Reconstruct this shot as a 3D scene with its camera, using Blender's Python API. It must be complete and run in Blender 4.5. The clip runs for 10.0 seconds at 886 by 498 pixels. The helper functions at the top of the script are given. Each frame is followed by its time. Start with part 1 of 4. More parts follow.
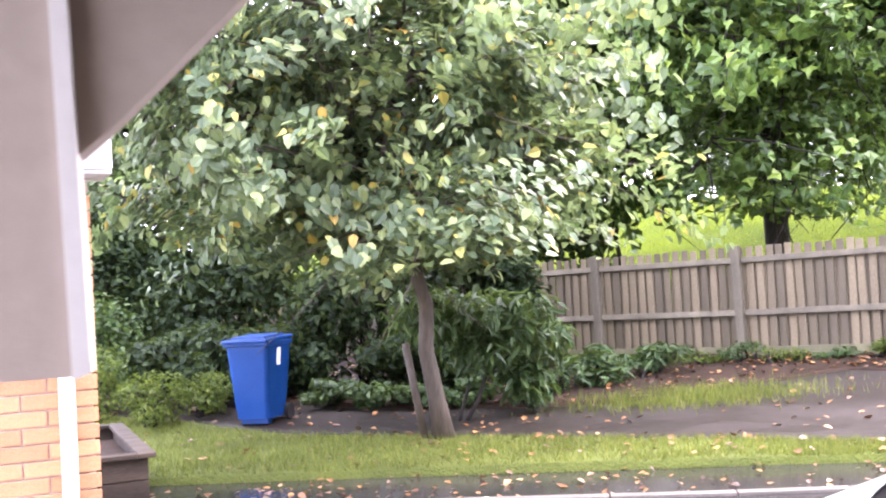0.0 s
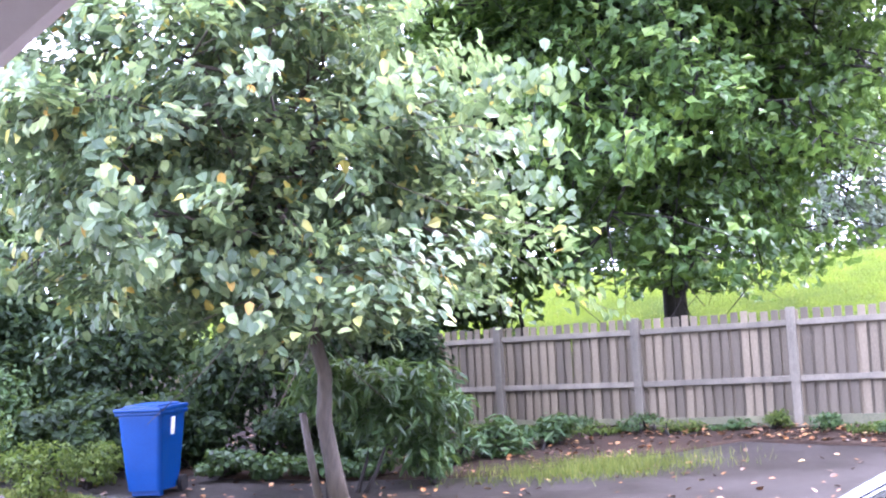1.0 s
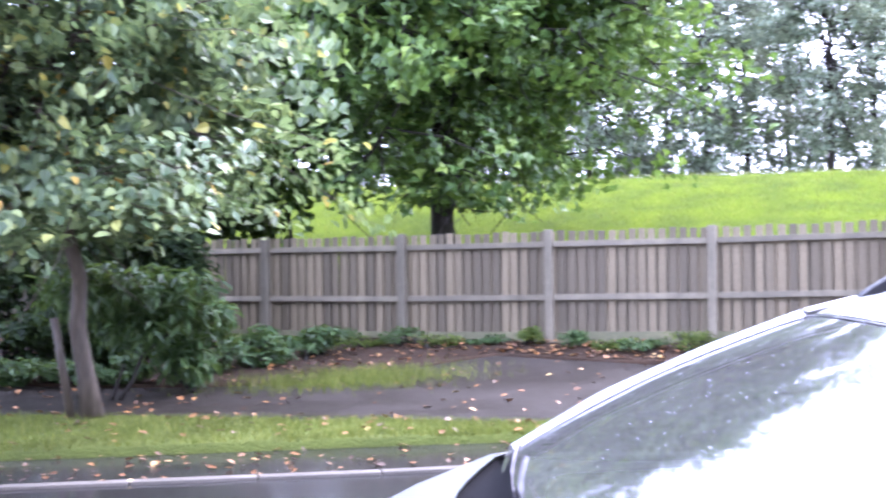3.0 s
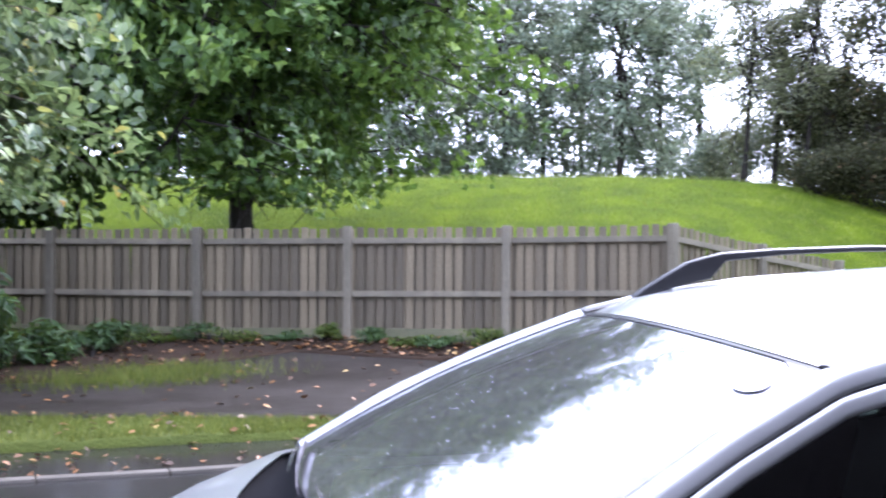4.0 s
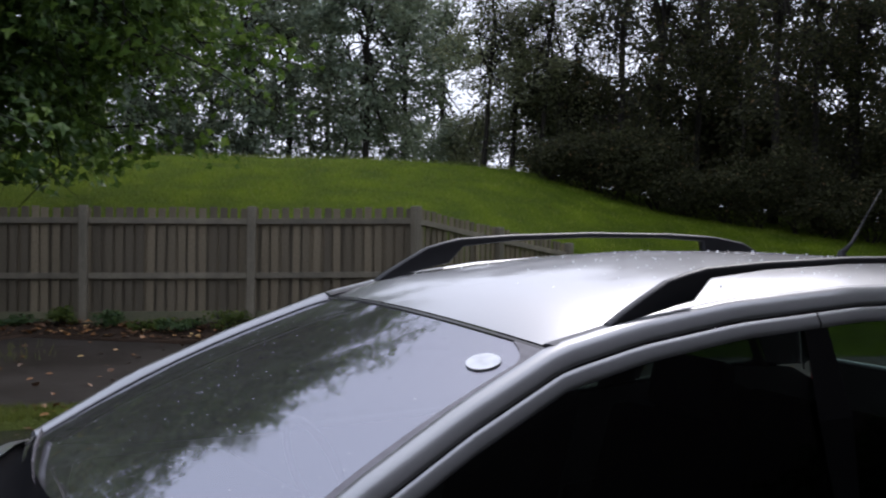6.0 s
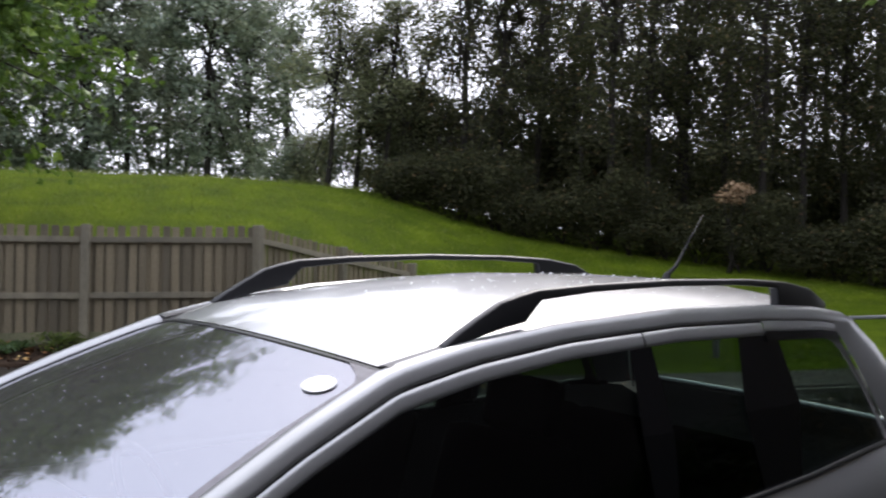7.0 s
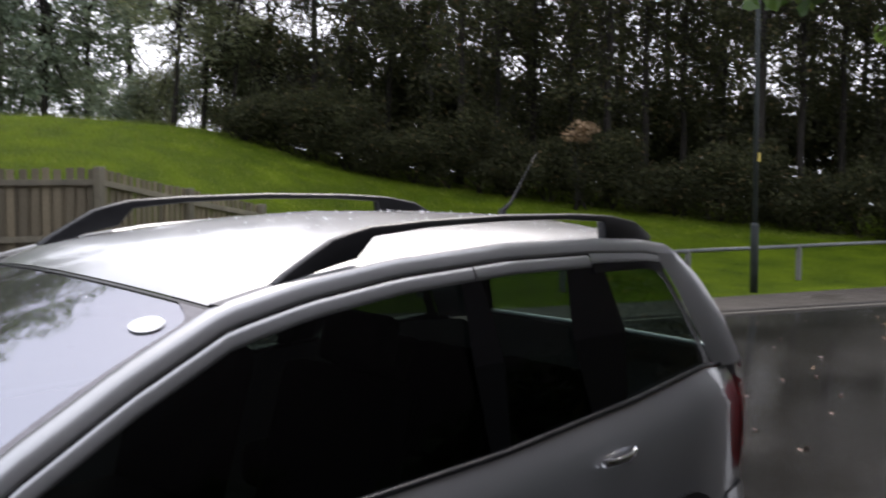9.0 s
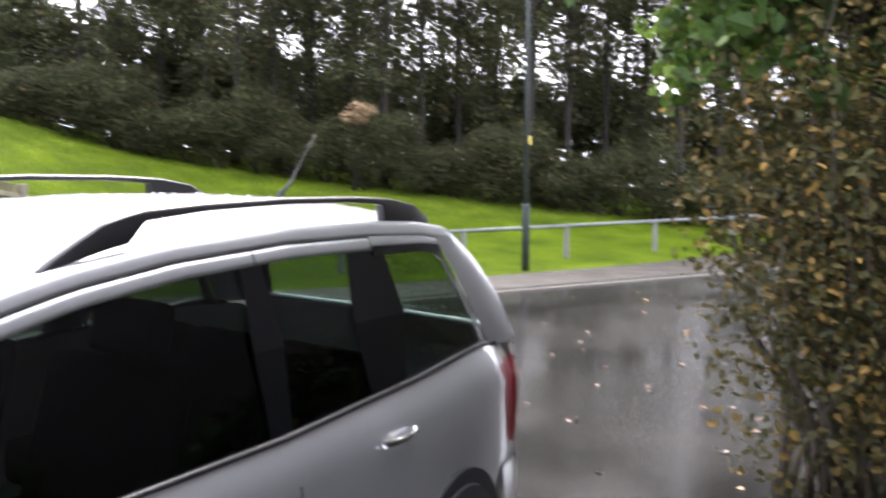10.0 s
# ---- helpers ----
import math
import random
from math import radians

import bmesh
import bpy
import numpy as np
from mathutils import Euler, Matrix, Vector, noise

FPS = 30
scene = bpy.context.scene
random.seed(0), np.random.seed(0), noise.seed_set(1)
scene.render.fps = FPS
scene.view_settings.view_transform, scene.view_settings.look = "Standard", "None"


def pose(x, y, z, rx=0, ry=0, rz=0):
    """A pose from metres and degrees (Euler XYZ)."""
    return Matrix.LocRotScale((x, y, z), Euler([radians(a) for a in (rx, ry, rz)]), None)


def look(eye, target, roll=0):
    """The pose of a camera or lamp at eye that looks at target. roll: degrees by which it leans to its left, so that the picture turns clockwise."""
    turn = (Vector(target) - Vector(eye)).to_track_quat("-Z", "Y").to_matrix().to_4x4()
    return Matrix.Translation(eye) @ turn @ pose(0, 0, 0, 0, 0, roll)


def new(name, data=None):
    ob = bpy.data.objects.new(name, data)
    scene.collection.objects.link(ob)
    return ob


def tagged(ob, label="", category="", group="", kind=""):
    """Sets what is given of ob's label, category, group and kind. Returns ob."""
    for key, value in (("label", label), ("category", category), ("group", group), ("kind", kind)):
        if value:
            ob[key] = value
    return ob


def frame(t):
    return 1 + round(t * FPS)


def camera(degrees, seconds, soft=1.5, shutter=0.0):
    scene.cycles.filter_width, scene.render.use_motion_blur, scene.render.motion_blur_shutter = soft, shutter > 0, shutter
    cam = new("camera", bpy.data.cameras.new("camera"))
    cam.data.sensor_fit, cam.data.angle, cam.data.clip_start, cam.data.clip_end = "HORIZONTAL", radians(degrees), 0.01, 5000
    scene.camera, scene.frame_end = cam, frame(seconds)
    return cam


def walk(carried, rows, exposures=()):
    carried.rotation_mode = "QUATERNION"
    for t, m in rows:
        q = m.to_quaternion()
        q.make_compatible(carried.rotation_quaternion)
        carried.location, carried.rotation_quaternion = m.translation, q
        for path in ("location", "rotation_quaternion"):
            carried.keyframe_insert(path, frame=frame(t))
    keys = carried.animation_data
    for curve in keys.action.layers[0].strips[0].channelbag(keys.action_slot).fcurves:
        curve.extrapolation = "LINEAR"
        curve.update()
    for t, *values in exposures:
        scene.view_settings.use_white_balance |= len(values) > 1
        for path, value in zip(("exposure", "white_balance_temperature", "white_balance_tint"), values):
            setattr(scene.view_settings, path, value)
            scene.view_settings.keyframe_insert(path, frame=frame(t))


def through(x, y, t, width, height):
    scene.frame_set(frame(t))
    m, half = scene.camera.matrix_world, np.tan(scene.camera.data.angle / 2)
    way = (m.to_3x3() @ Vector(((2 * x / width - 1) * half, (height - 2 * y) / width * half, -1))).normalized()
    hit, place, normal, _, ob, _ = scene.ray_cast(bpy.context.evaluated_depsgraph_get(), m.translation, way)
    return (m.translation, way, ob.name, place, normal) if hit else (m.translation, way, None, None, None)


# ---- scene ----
cam = camera(44.85, 10.0, soft=2.0, shutter=0.5)
PATH = [
    (0.0, look((-0.160, 0.030, 1.602), (-0.080, 10.022, 2.010), -3.31)),
    (0.3, look((-0.117, 0.034, 1.600), (0.129, 10.019, 2.073), -3.25)),
    (0.5, look((-0.087, 0.036, 1.599), (0.435, 9.991, 2.387), -3.15)),
    (1.0, look((-0.071, 0.031, 1.598), (0.881, 9.935, 2.603), -2.77)),
    (1.2, look((-0.067, 0.026, 1.599), (0.931, 9.926, 2.602), -2.66)),
    (1.5, look((-0.061, 0.019, 1.600), (1.120, 9.912, 2.464), -2.44)),
    (2.0, look((-0.053, 0.017, 1.601), (1.429, 9.884, 2.268), -1.99)),
    (2.5, look((-0.046, 0.018, 1.600), (2.100, 9.781, 1.862), -0.31)),
    (2.7, look((-0.040, 0.015, 1.600), (2.429, 9.703, 1.783), -0.50)),
    (4.0, look((-0.000, -0.004, 1.601), (4.695, 8.825, 1.691), 0.37)),
    (4.5, look((-0.016, -0.020, 1.603), (5.314, 8.441, 1.602), 0.80)),
    (5.0, look((-0.035, -0.037, 1.609), (5.950, 7.974, 1.554), 0.71)),
    (6.3, look((-0.049, -0.082, 1.615), (6.840, 7.166, 1.541), 1.05)),
    (6.5, look((-0.052, -0.089, 1.616), (7.071, 6.930, 1.554), 1.33)),
    (7.0, look((-0.047, -0.101, 1.622), (7.587, 6.356, 1.757), 0.95)),
    (7.5, look((-0.042, -0.112, 1.620), (7.958, 5.887, 1.551), 0.94)),
    (8.0, look((-0.049, -0.116, 1.616), (8.075, 5.708, 1.324), 0.60)),
    (8.5, look((-0.046, -0.142, 1.616), (8.077, 5.689, 1.478), 0.35)),
    (9.0, look((-0.035, -0.171, 1.615), (8.397, 5.190, 1.204), 0.22)),
    (9.5, look((-0.028, -0.187, 1.617), (8.833, 4.434, 1.269), 0.86)),
    (10.0, look((-0.030, -0.165, 1.624), (9.311, 3.356, 1.042), 0.37)),
]
EXPOSURES = [(0.0, 3.65, 6400, 33), (0.3, 3.85, 6000, 36), (0.5, 3.85, 5750, 37), (1.0, 3.7, 5450, 37), (2.5, 3.5, 5450, 35), (4.0, 2.45, 5600, 24), (4.5, 2.0, 5850, 20), (5.0, 1.3, 6000, 18), (6.5, -0.05, 6300, 16), (7.0, 0.9, 6500, 15), (7.5, 0.9, 6450, 15), (8.0, 0.45, 6450, 15), (8.5, 0.5, 6550, 15), (9.0, 0.8, 6650, 15), (9.5, 1.85, 6750, 15), (10.0, 2.6, 6600, 16)]
walk(cam, PATH, EXPOSURES)

# ---- world and sun: a bright overcast sky in rain ----
world = bpy.data.worlds.new("overcast_sky")
scene.world = world
world.use_nodes = True
wn, wl = world.node_tree.nodes, world.node_tree.links
sky = wn.new("ShaderNodeTexSky")
sky.sky_type = "NISHITA"
sky.sun_disc = False
sky.sun_elevation, sky.sun_rotation = radians(48), radians(70)
sky.air_density, sky.dust_density, sky.ozone_density = 1.0, 6.0, 0.6
grey = wn.new("ShaderNodeMixRGB")
grey.inputs[0].default_value = 0.8
grey.inputs[2].default_value = (7.9, 8.5, 9.6, 1)
wl.new(sky.outputs[0], grey.inputs[1])
wl.new(grey.outputs[0], wn["Background"].inputs[0])
wn["Background"].inputs[1].default_value = 0.14
sun = new("sun", bpy.data.lights.new("sun", "SUN"))
sun.data.energy, sun.data.angle, sun.data.color = 1.1, radians(25), (1.0, 0.97, 0.92)
sun.matrix_world = look((0, 0, 40), (-25, -9, 10))


# ---- materials ----
def nodes_of(name):
    m = bpy.data.materials.new(name)
    m.use_nodes = True
    n = m.node_tree.nodes
    return m, n, m.node_tree.links, n["Principled BSDF"]


def noise_tex(n, l, scale, detail=5.0, coords="Object", stretch=(1, 1, 1)):
    tc = n.new("ShaderNodeTexCoord")
    mp = n.new("ShaderNodeMapping")
    mp.inputs["Scale"].default_value = stretch
    l.new(tc.outputs[coords], mp.inputs[0])
    t = n.new("ShaderNodeTexNoise")
    t.inputs["Scale"].default_value, t.inputs["Detail"].default_value = scale, detail
    l.new(mp.outputs[0], t.inputs["Vector"])
    return t


def ramp(n, l, source, stops):
    r = n.new("ShaderNodeValToRGB")
    e = r.color_ramp.elements
    while len(e) < len(stops):
        e.new(0.5)
    for item, (pos, col) in zip(e, stops):
        item.position, item.color = pos, (*col, 1)
    l.new(source, r.inputs[0])
    return r


def surface(name, dark, light, scale=6.0, fine=60.0, rough=(0.5, 0.8), bump=0.3, depth=0.01, metal=0.0, stretch=(1, 1, 1), coat=0.0, vary=0.0, shine=0.5):
    """A two-scale mottled surface with fine relief."""
    m, n, l, b = nodes_of(name)
    big, small = noise_tex(n, l, scale, 6, stretch=stretch), noise_tex(n, l, fine, 8, stretch=stretch)
    mix = n.new("ShaderNodeMath")
    mix.operation = "MULTIPLY_ADD"
    mix.inputs[1].default_value = 0.55
    l.new(big.outputs[0], mix.inputs[0])
    half = n.new("ShaderNodeMath")
    half.operation = "MULTIPLY"
    half.inputs[1].default_value = 0.45
    l.new(small.outputs[0], half.inputs[0])
    l.new(half.outputs[0], mix.inputs[2])
    col = ramp(n, l, mix.outputs[0], [(0.3, dark), (0.7, light)])
    out = col.outputs[0]
    if vary:
        info, hsv = n.new("ShaderNodeObjectInfo"), n.new("ShaderNodeHueSaturation")
        mr = n.new("ShaderNodeMapRange")
        mr.inputs[3].default_value, mr.inputs[4].default_value = 1 - vary, 1 + vary
        l.new(info.outputs["Random"], mr.inputs[0])
        l.new(mr.outputs[0], hsv.inputs["Value"])
        l.new(out, hsv.inputs["Color"])
        out = hsv.outputs[0]
    l.new(out, b.inputs["Base Color"])
    rr = n.new("ShaderNodeMapRange")
    rr.inputs[1].default_value, rr.inputs[2].default_value = 0.35, 0.65
    rr.inputs[3].default_value, rr.inputs[4].default_value = rough
    l.new(big.outputs[0], rr.inputs[0])
    l.new(rr.outputs[0], b.inputs["Roughness"])
    b.inputs["Metallic"].default_value = metal
    b.inputs["Specular IOR Level"].default_value = shine
    b.inputs["Coat Weight"].default_value = coat
    b.inputs["Coat Roughness"].default_value = 0.05
    if bump:
        bp = n.new("ShaderNodeBump")
        bp.inputs["Strength"].default_value, bp.inputs["Distance"].default_value = bump, depth
        l.new(small.outputs[0], bp.inputs["Height"])
        l.new(bp.outputs[0], b.inputs["Normal"])
    return m


def leafage(name, stops, rough=0.38, through=0.35, tint=(0.35, 0.5, 0.08), shine=0.5):
    """Leaves that differ one by one, glossy with rain and letting light through."""
    m, n, l, b = nodes_of(name)
    geo = n.new("ShaderNodeNewGeometry")
    col = ramp(n, l, geo.outputs["Random Per Island"], stops)
    big = noise_tex(n, l, 0.9, 3)
    hsv = n.new("ShaderNodeHueSaturation")
    mr = n.new("ShaderNodeMapRange")
    mr.inputs[1].default_value, mr.inputs[2].default_value = 0.3, 0.7
    mr.inputs[3].default_value, mr.inputs[4].default_value = 0.7, 1.3
    l.new(big.outputs[0], mr.inputs[0])
    l.new(mr.outputs[0], hsv.inputs["Value"])
    l.new(col.outputs[0], hsv.inputs["Color"])
    l.new(hsv.outputs[0], b.inputs["Base Color"])
    b.inputs["Roughness"].default_value = rough
    b.inputs["Specular IOR Level"].default_value = shine
    tr, mx = n.new("ShaderNodeBsdfTranslucent"), n.new("ShaderNodeMixShader")
    glow = n.new("ShaderNodeMixRGB")
    glow.blend_type = "MIX"
    glow.inputs[0].default_value = 0.5
    glow.inputs[2].default_value = (*tint, 1)
    l.new(hsv.outputs[0], glow.inputs[1])
    l.new(glow.outputs[0], tr.inputs[0])
    mx.inputs[0].default_value = through
    l.new(b.outputs[0], mx.inputs[1])
    l.new(tr.outputs[0], mx.inputs[2])
    l.new(mx.outputs[0], n["Material Output"].inputs[0])
    return m


def plain(name, colour, rough=0.5, metal=0.0, coat=0.0):
    m, n, l, b = nodes_of(name)
    t = noise_tex(n, l, 25, 4)
    c = ramp(n, l, t.outputs[0], [(0.3, [v * 0.85 for v in colour]), (0.7, [min(1, v * 1.12) for v in colour])])
    l.new(c.outputs[0], b.inputs["Base Color"])
    b.inputs["Roughness"].default_value, b.inputs["Metallic"].default_value = rough, metal
    b.inputs["Coat Weight"].default_value = coat
    return m


def glazing(name, tint, rough=0.02, ior=1.52, film=0.0):
    m, n, l, b = nodes_of(name)
    g, t, mx, f = n.new("ShaderNodeBsdfGlossy"), n.new("ShaderNodeBsdfTransparent"), n.new("ShaderNodeMixShader"), n.new("ShaderNodeFresnel")
    f.inputs[0].default_value = ior
    g.inputs["Roughness"].default_value = rough
    g.inputs["Color"].default_value = (0.88, 0.89, 1.0, 1)
    t.inputs[0].default_value = (*tint, 1)
    l.new(f.outputs[0], mx.inputs[0])
    l.new(t.outputs[0], mx.inputs[1])
    l.new(g.outputs[0], mx.inputs[2])
    wet = noise_tex(n, l, 9, 3)
    bp = n.new("ShaderNodeBump")
    bp.inputs["Strength"].default_value, bp.inputs["Distance"].default_value = 0.12, 0.004
    l.new(wet.outputs[0], bp.inputs["Height"])
    l.new(bp.outputs[0], g.inputs["Normal"])
    wash, over = n.new("ShaderNodeBsdfDiffuse"), n.new("ShaderNodeMixShader")
    wash.inputs[0].default_value = (0.4, 0.4, 0.37, 1)
    over.inputs[0].default_value = film
    l.new(mx.outputs[0], over.inputs[1])
    l.new(wash.outputs[0], over.inputs[2])
    l.new(over.outputs[0], n["Material Output"].inputs[0])
    return m


ASPHALT = surface("wet_asphalt", (0.013, 0.0125, 0.012), (0.034, 0.032, 0.03), 0.7, 130, (0.07, 0.2), 0.07, 0.004, shine=0.3)
PATHWAY = surface("wet_path_asphalt", (0.015, 0.0125, 0.0105), (0.038, 0.032, 0.027), 0.9, 110, (0.4, 0.65), 0.4, 0.007, shine=0.14)
SOIL = surface("leafy_soil", (0.012, 0.008, 0.0055), (0.052, 0.032, 0.02), 3, 40, (0.7, 0.95), 0.8, 0.03, shine=0.15)
LAWN = surface("mown_lawn", (0.018, 0.038, 0.002), (0.1, 0.138, 0.008), 0.9, 16, (0.8, 0.95), 1.0, 0.09, shine=0.03)
VERGE = surface("verge_turf", (0.045, 0.06, 0.012), (0.12, 0.145, 0.03), 1.2, 45, (0.6, 0.85), 0.9, 0.04, shine=0.15)
KERB = surface("kerb_concrete", (0.06, 0.054, 0.045), (0.15, 0.135, 0.115), 3, 70, (0.6, 0.9), 0.4, 0.005, shine=0.2)
PALEPOST = surface("pale_concrete_post", (0.08, 0.077, 0.07), (0.18, 0.175, 0.165), 4, 70, (0.6, 0.9), 0.3, 0.004)
BARK = surface("bark", (0.028, 0.021, 0.015), (0.095, 0.073, 0.052), 5, 30, (0.6, 0.9), 0.9, 0.02, stretch=(1, 1, 0.25))
DARKBARK = surface("dark_bark", (0.01, 0.0085, 0.007), (0.034, 0.029, 0.024), 5, 30, (0.7, 0.9), 0.9, 0.02, stretch=(1, 1, 0.25), shine=0.15)
OLDWOOD = surface("weathered_fence_wood", (0.045, 0.035, 0.02), (0.2, 0.162, 0.1), 1.1, 55, (0.5, 0.85), 0.5, 0.004, stretch=(3, 3, 0.35), vary=0.38)
POSTWOOD = surface("weathered_post_wood", (0.06, 0.052, 0.034), (0.2, 0.175, 0.125), 2.5, 55, (0.5, 0.85), 0.5, 0.004, stretch=(3, 3, 0.35), vary=0.2)
# very dark so that the car's side windows mirror the unseen wall as black
UNSEENWALL = surface("dark_unseen_wall", (0.02, 0.016, 0.014), (0.045, 0.036, 0.031), 3, 60, (0.6, 0.9), 0.4, 0.004)
MOSSY = surface("mossy_board", (0.05, 0.055, 0.025), (0.17, 0.16, 0.09), 3, 50, (0.6, 0.9), 0.5, 0.005)
BRICK = surface("orange_brick", (0.36, 0.13, 0.055), (0.56, 0.25, 0.12), 7, 90, (0.55, 0.85), 0.5, 0.004, vary=0.16)
MORTAR = surface("mortar", (0.33, 0.28, 0.22), (0.5, 0.44, 0.36), 7, 90, (0.7, 0.9), 0.5, 0.003)
UPVC = surface("white_upvc", (0.74, 0.74, 0.74), (0.83, 0.83, 0.82), 3, 40, (0.2, 0.35), 0.0)
TILE = surface("roof_tile", (0.12, 0.11, 0.11), (0.24, 0.22, 0.22), 4, 60, (0.35, 0.6), 0.4, 0.004, vary=0.15)
CANOPY = surface("taupe_painted_board", (0.315, 0.255, 0.205), (0.39, 0.32, 0.26), 2, 60, (0.5, 0.7), 0.25, 0.003)
CANOPYTRIM = surface("pale_painted_trim", (0.55, 0.52, 0.47), (0.66, 0.63, 0.58), 2, 60, (0.4, 0.6), 0.2, 0.002)
PLANTERWOOD = surface("dark_wet_timber", (0.02, 0.016, 0.012), (0.075, 0.058, 0.044), 3, 60, (0.6, 0.9), 0.5, 0.005, stretch=(0.4, 3, 3), vary=0.25, shine=0.2)
# bin's blue is lowered to carry the shade of the tree above it
SHADEDBINBLUE = surface("shaded_blue_bin_plastic", (0.0, 0.03, 0.15), (0.001, 0.047, 0.21), 3, 50, (0.35, 0.5), 0.12, 0.002, shine=0.3)
RUBBER = plain("black_rubber", (0.012, 0.012, 0.013), 0.6)
LABEL = plain("white_sticker", (0.8, 0.82, 0.84), 0.5)
SILVER = surface("silver_car_paint", (0.36, 0.365, 0.375), (0.42, 0.425, 0.435), 2, 300, (0.28, 0.36), 0.05, 0.001, metal=0.65, coat=0.8)
TRIMBLACK = plain("black_plastic_trim", (0.014, 0.014, 0.016), 0.35)
FRIT = plain("grey_glass_border", (0.16, 0.15, 0.165), 0.12)
SCREEN = glazing("windscreen_glass", (0.42, 0.44, 0.46), 0.05, 4.2, 0.08)
TINTED = glazing("tinted_side_glass", (0.19, 0.235, 0.215), ior=1.34)
REARGLASS = glazing("rear_screen_glass", (0.62, 0.72, 0.67), ior=1.34)
GLOSSBLACK = plain("gloss_black_pillar", (0.004, 0.004, 0.005), 0.25)
GLOSSBLACK.node_tree.nodes["Principled BSDF"].inputs["Specular IOR Level"].default_value = 0.2
CABIN = plain("dark_cabin_cloth", (0.006, 0.006, 0.007), 0.9)
CABIN.node_tree.nodes["Principled BSDF"].inputs["Specular IOR Level"].default_value = 0.05
REDLENS = plain("red_lamp_lens", (0.75, 0.03, 0.045), 0.12, coat=1.0)
CLEARLENS = plain("clear_lamp_lens", (0.5, 0.52, 0.54), 0.08, 0.5, coat=1.0)
CHROME = plain("bright_metal", (0.7, 0.7, 0.72), 0.18, 1.0)
LAMPGREY = surface("grey_green_lamp_paint", (0.02, 0.024, 0.023), (0.05, 0.056, 0.054), 5, 80, (0.6, 0.75), 0.1, 0.001, shine=0.2)
RAILGREY = surface("grey_rail_paint", (0.06, 0.062, 0.062), (0.14, 0.143, 0.143), 5, 80, (0.4, 0.6), 0.1, 0.001)
DROPLET = plain("water_drop", (0.75, 0.78, 0.82), 0.05)
YELLOW = plain("yellow_plate", (0.55, 0.42, 0.08), 0.5)

# blue is raised in the green leaves to put rain haze into their colour
BROADLEAF = leafage("broad_leaves", [(0.0, (0.048, 0.08, 0.044)), (0.4, (0.092, 0.136, 0.07)), (0.75, (0.16, 0.21, 0.105)), (0.95, (0.28, 0.34, 0.135)), (0.985, (0.42, 0.36, 0.08)), (1.0, (0.45, 0.24, 0.05))], 0.4, 0.32, (0.3, 0.42, 0.13), shine=0.32)
MAPLELEAF = leafage("green_maple_leaves", [(0.0, (0.022, 0.047, 0.012)), (0.5, (0.046, 0.092, 0.021)), (0.88, (0.1, 0.165, 0.034)), (1.0, (0.2, 0.28, 0.055))], 0.42, 0.28, (0.24, 0.38, 0.06), 0.3)
# near-black: deep shade between the shrubs is partly put into these leaf colours
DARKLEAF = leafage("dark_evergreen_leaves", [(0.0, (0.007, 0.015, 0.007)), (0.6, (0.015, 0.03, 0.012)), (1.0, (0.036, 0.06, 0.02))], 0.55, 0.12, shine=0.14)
LAURELLEAF = leafage("laurel_leaves", [(0.0, (0.018, 0.042, 0.014)), (0.6, (0.036, 0.075, 0.024)), (1.0, (0.075, 0.125, 0.04))], 0.42, 0.2, shine=0.3)
LIMELEAF = leafage("yellow_green_leaves", [(0.0, (0.025, 0.045, 0.008)), (0.6, (0.06, 0.088, 0.015)), (1.0, (0.12, 0.145, 0.03))], 0.6, 0.25, shine=0.2)
# rain haze is put into these leaf colours by lightening them
HAZEDLEAF = leafage("hazed_poplar_leaves", [(0.0, (0.066, 0.09, 0.062)), (0.6, (0.13, 0.165, 0.112)), (1.0, (0.21, 0.245, 0.16))], 0.6, 0.3, (0.27, 0.31, 0.18), 0.2)
# shade under the wood's canopy is put into these darkened leaf colours
SHADEDWOODLEAF = leafage("shaded_woodland_leaves", [(0.0, (0.014, 0.015, 0.0075)), (0.6, (0.031, 0.033, 0.015)), (0.95, (0.062, 0.063, 0.028)), (1.0, (0.14, 0.085, 0.042))], 0.7, 0.25, (0.12, 0.14, 0.05), 0.12)
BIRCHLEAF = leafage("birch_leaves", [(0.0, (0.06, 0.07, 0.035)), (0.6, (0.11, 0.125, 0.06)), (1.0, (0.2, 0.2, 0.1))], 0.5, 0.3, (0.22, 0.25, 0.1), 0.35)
AUTUMNLEAF = leafage("autumn_leaves", [(0.0, (0.016, 0.019, 0.007)), (0.5, (0.045, 0.043, 0.015)), (0.8, (0.09, 0.07, 0.023)), (0.95, (0.16, 0.1, 0.03)), (1.0, (0.3, 0.18, 0.05))], 0.6, 0.25, (0.18, 0.16, 0.05), 0.15)
RUSSETLEAF = leafage("russet_leaves", [(0.0, (0.11, 0.07, 0.04)), (0.5, (0.22, 0.14, 0.08)), (1.0, (0.4, 0.29, 0.18))], 0.6, 0.2, (0.3, 0.2, 0.1), 0.2)
FALLENLEAF = leafage("fallen_leaves", [(0.0, (0.06, 0.03, 0.014)), (0.5, (0.16, 0.07, 0.024)), (0.85, (0.3, 0.14, 0.045)), (1.0, (0.42, 0.3, 0.12))], 0.45, 0.0)
BLADES = leafage("grass_blades", [(0.0, (0.045, 0.065, 0.012)), (0.6, (0.1, 0.13, 0.024)), (1.0, (0.21, 0.21, 0.055))], 0.6, 0.3, (0.24, 0.3, 0.05), 0.2)


# ---- mesh tools ----
def part(name, bm, material, parent=None, label="", smooth=False):
    """Links a bmesh as one mesh object under a thing or a part."""
    me = bpy.data.meshes.new(name)
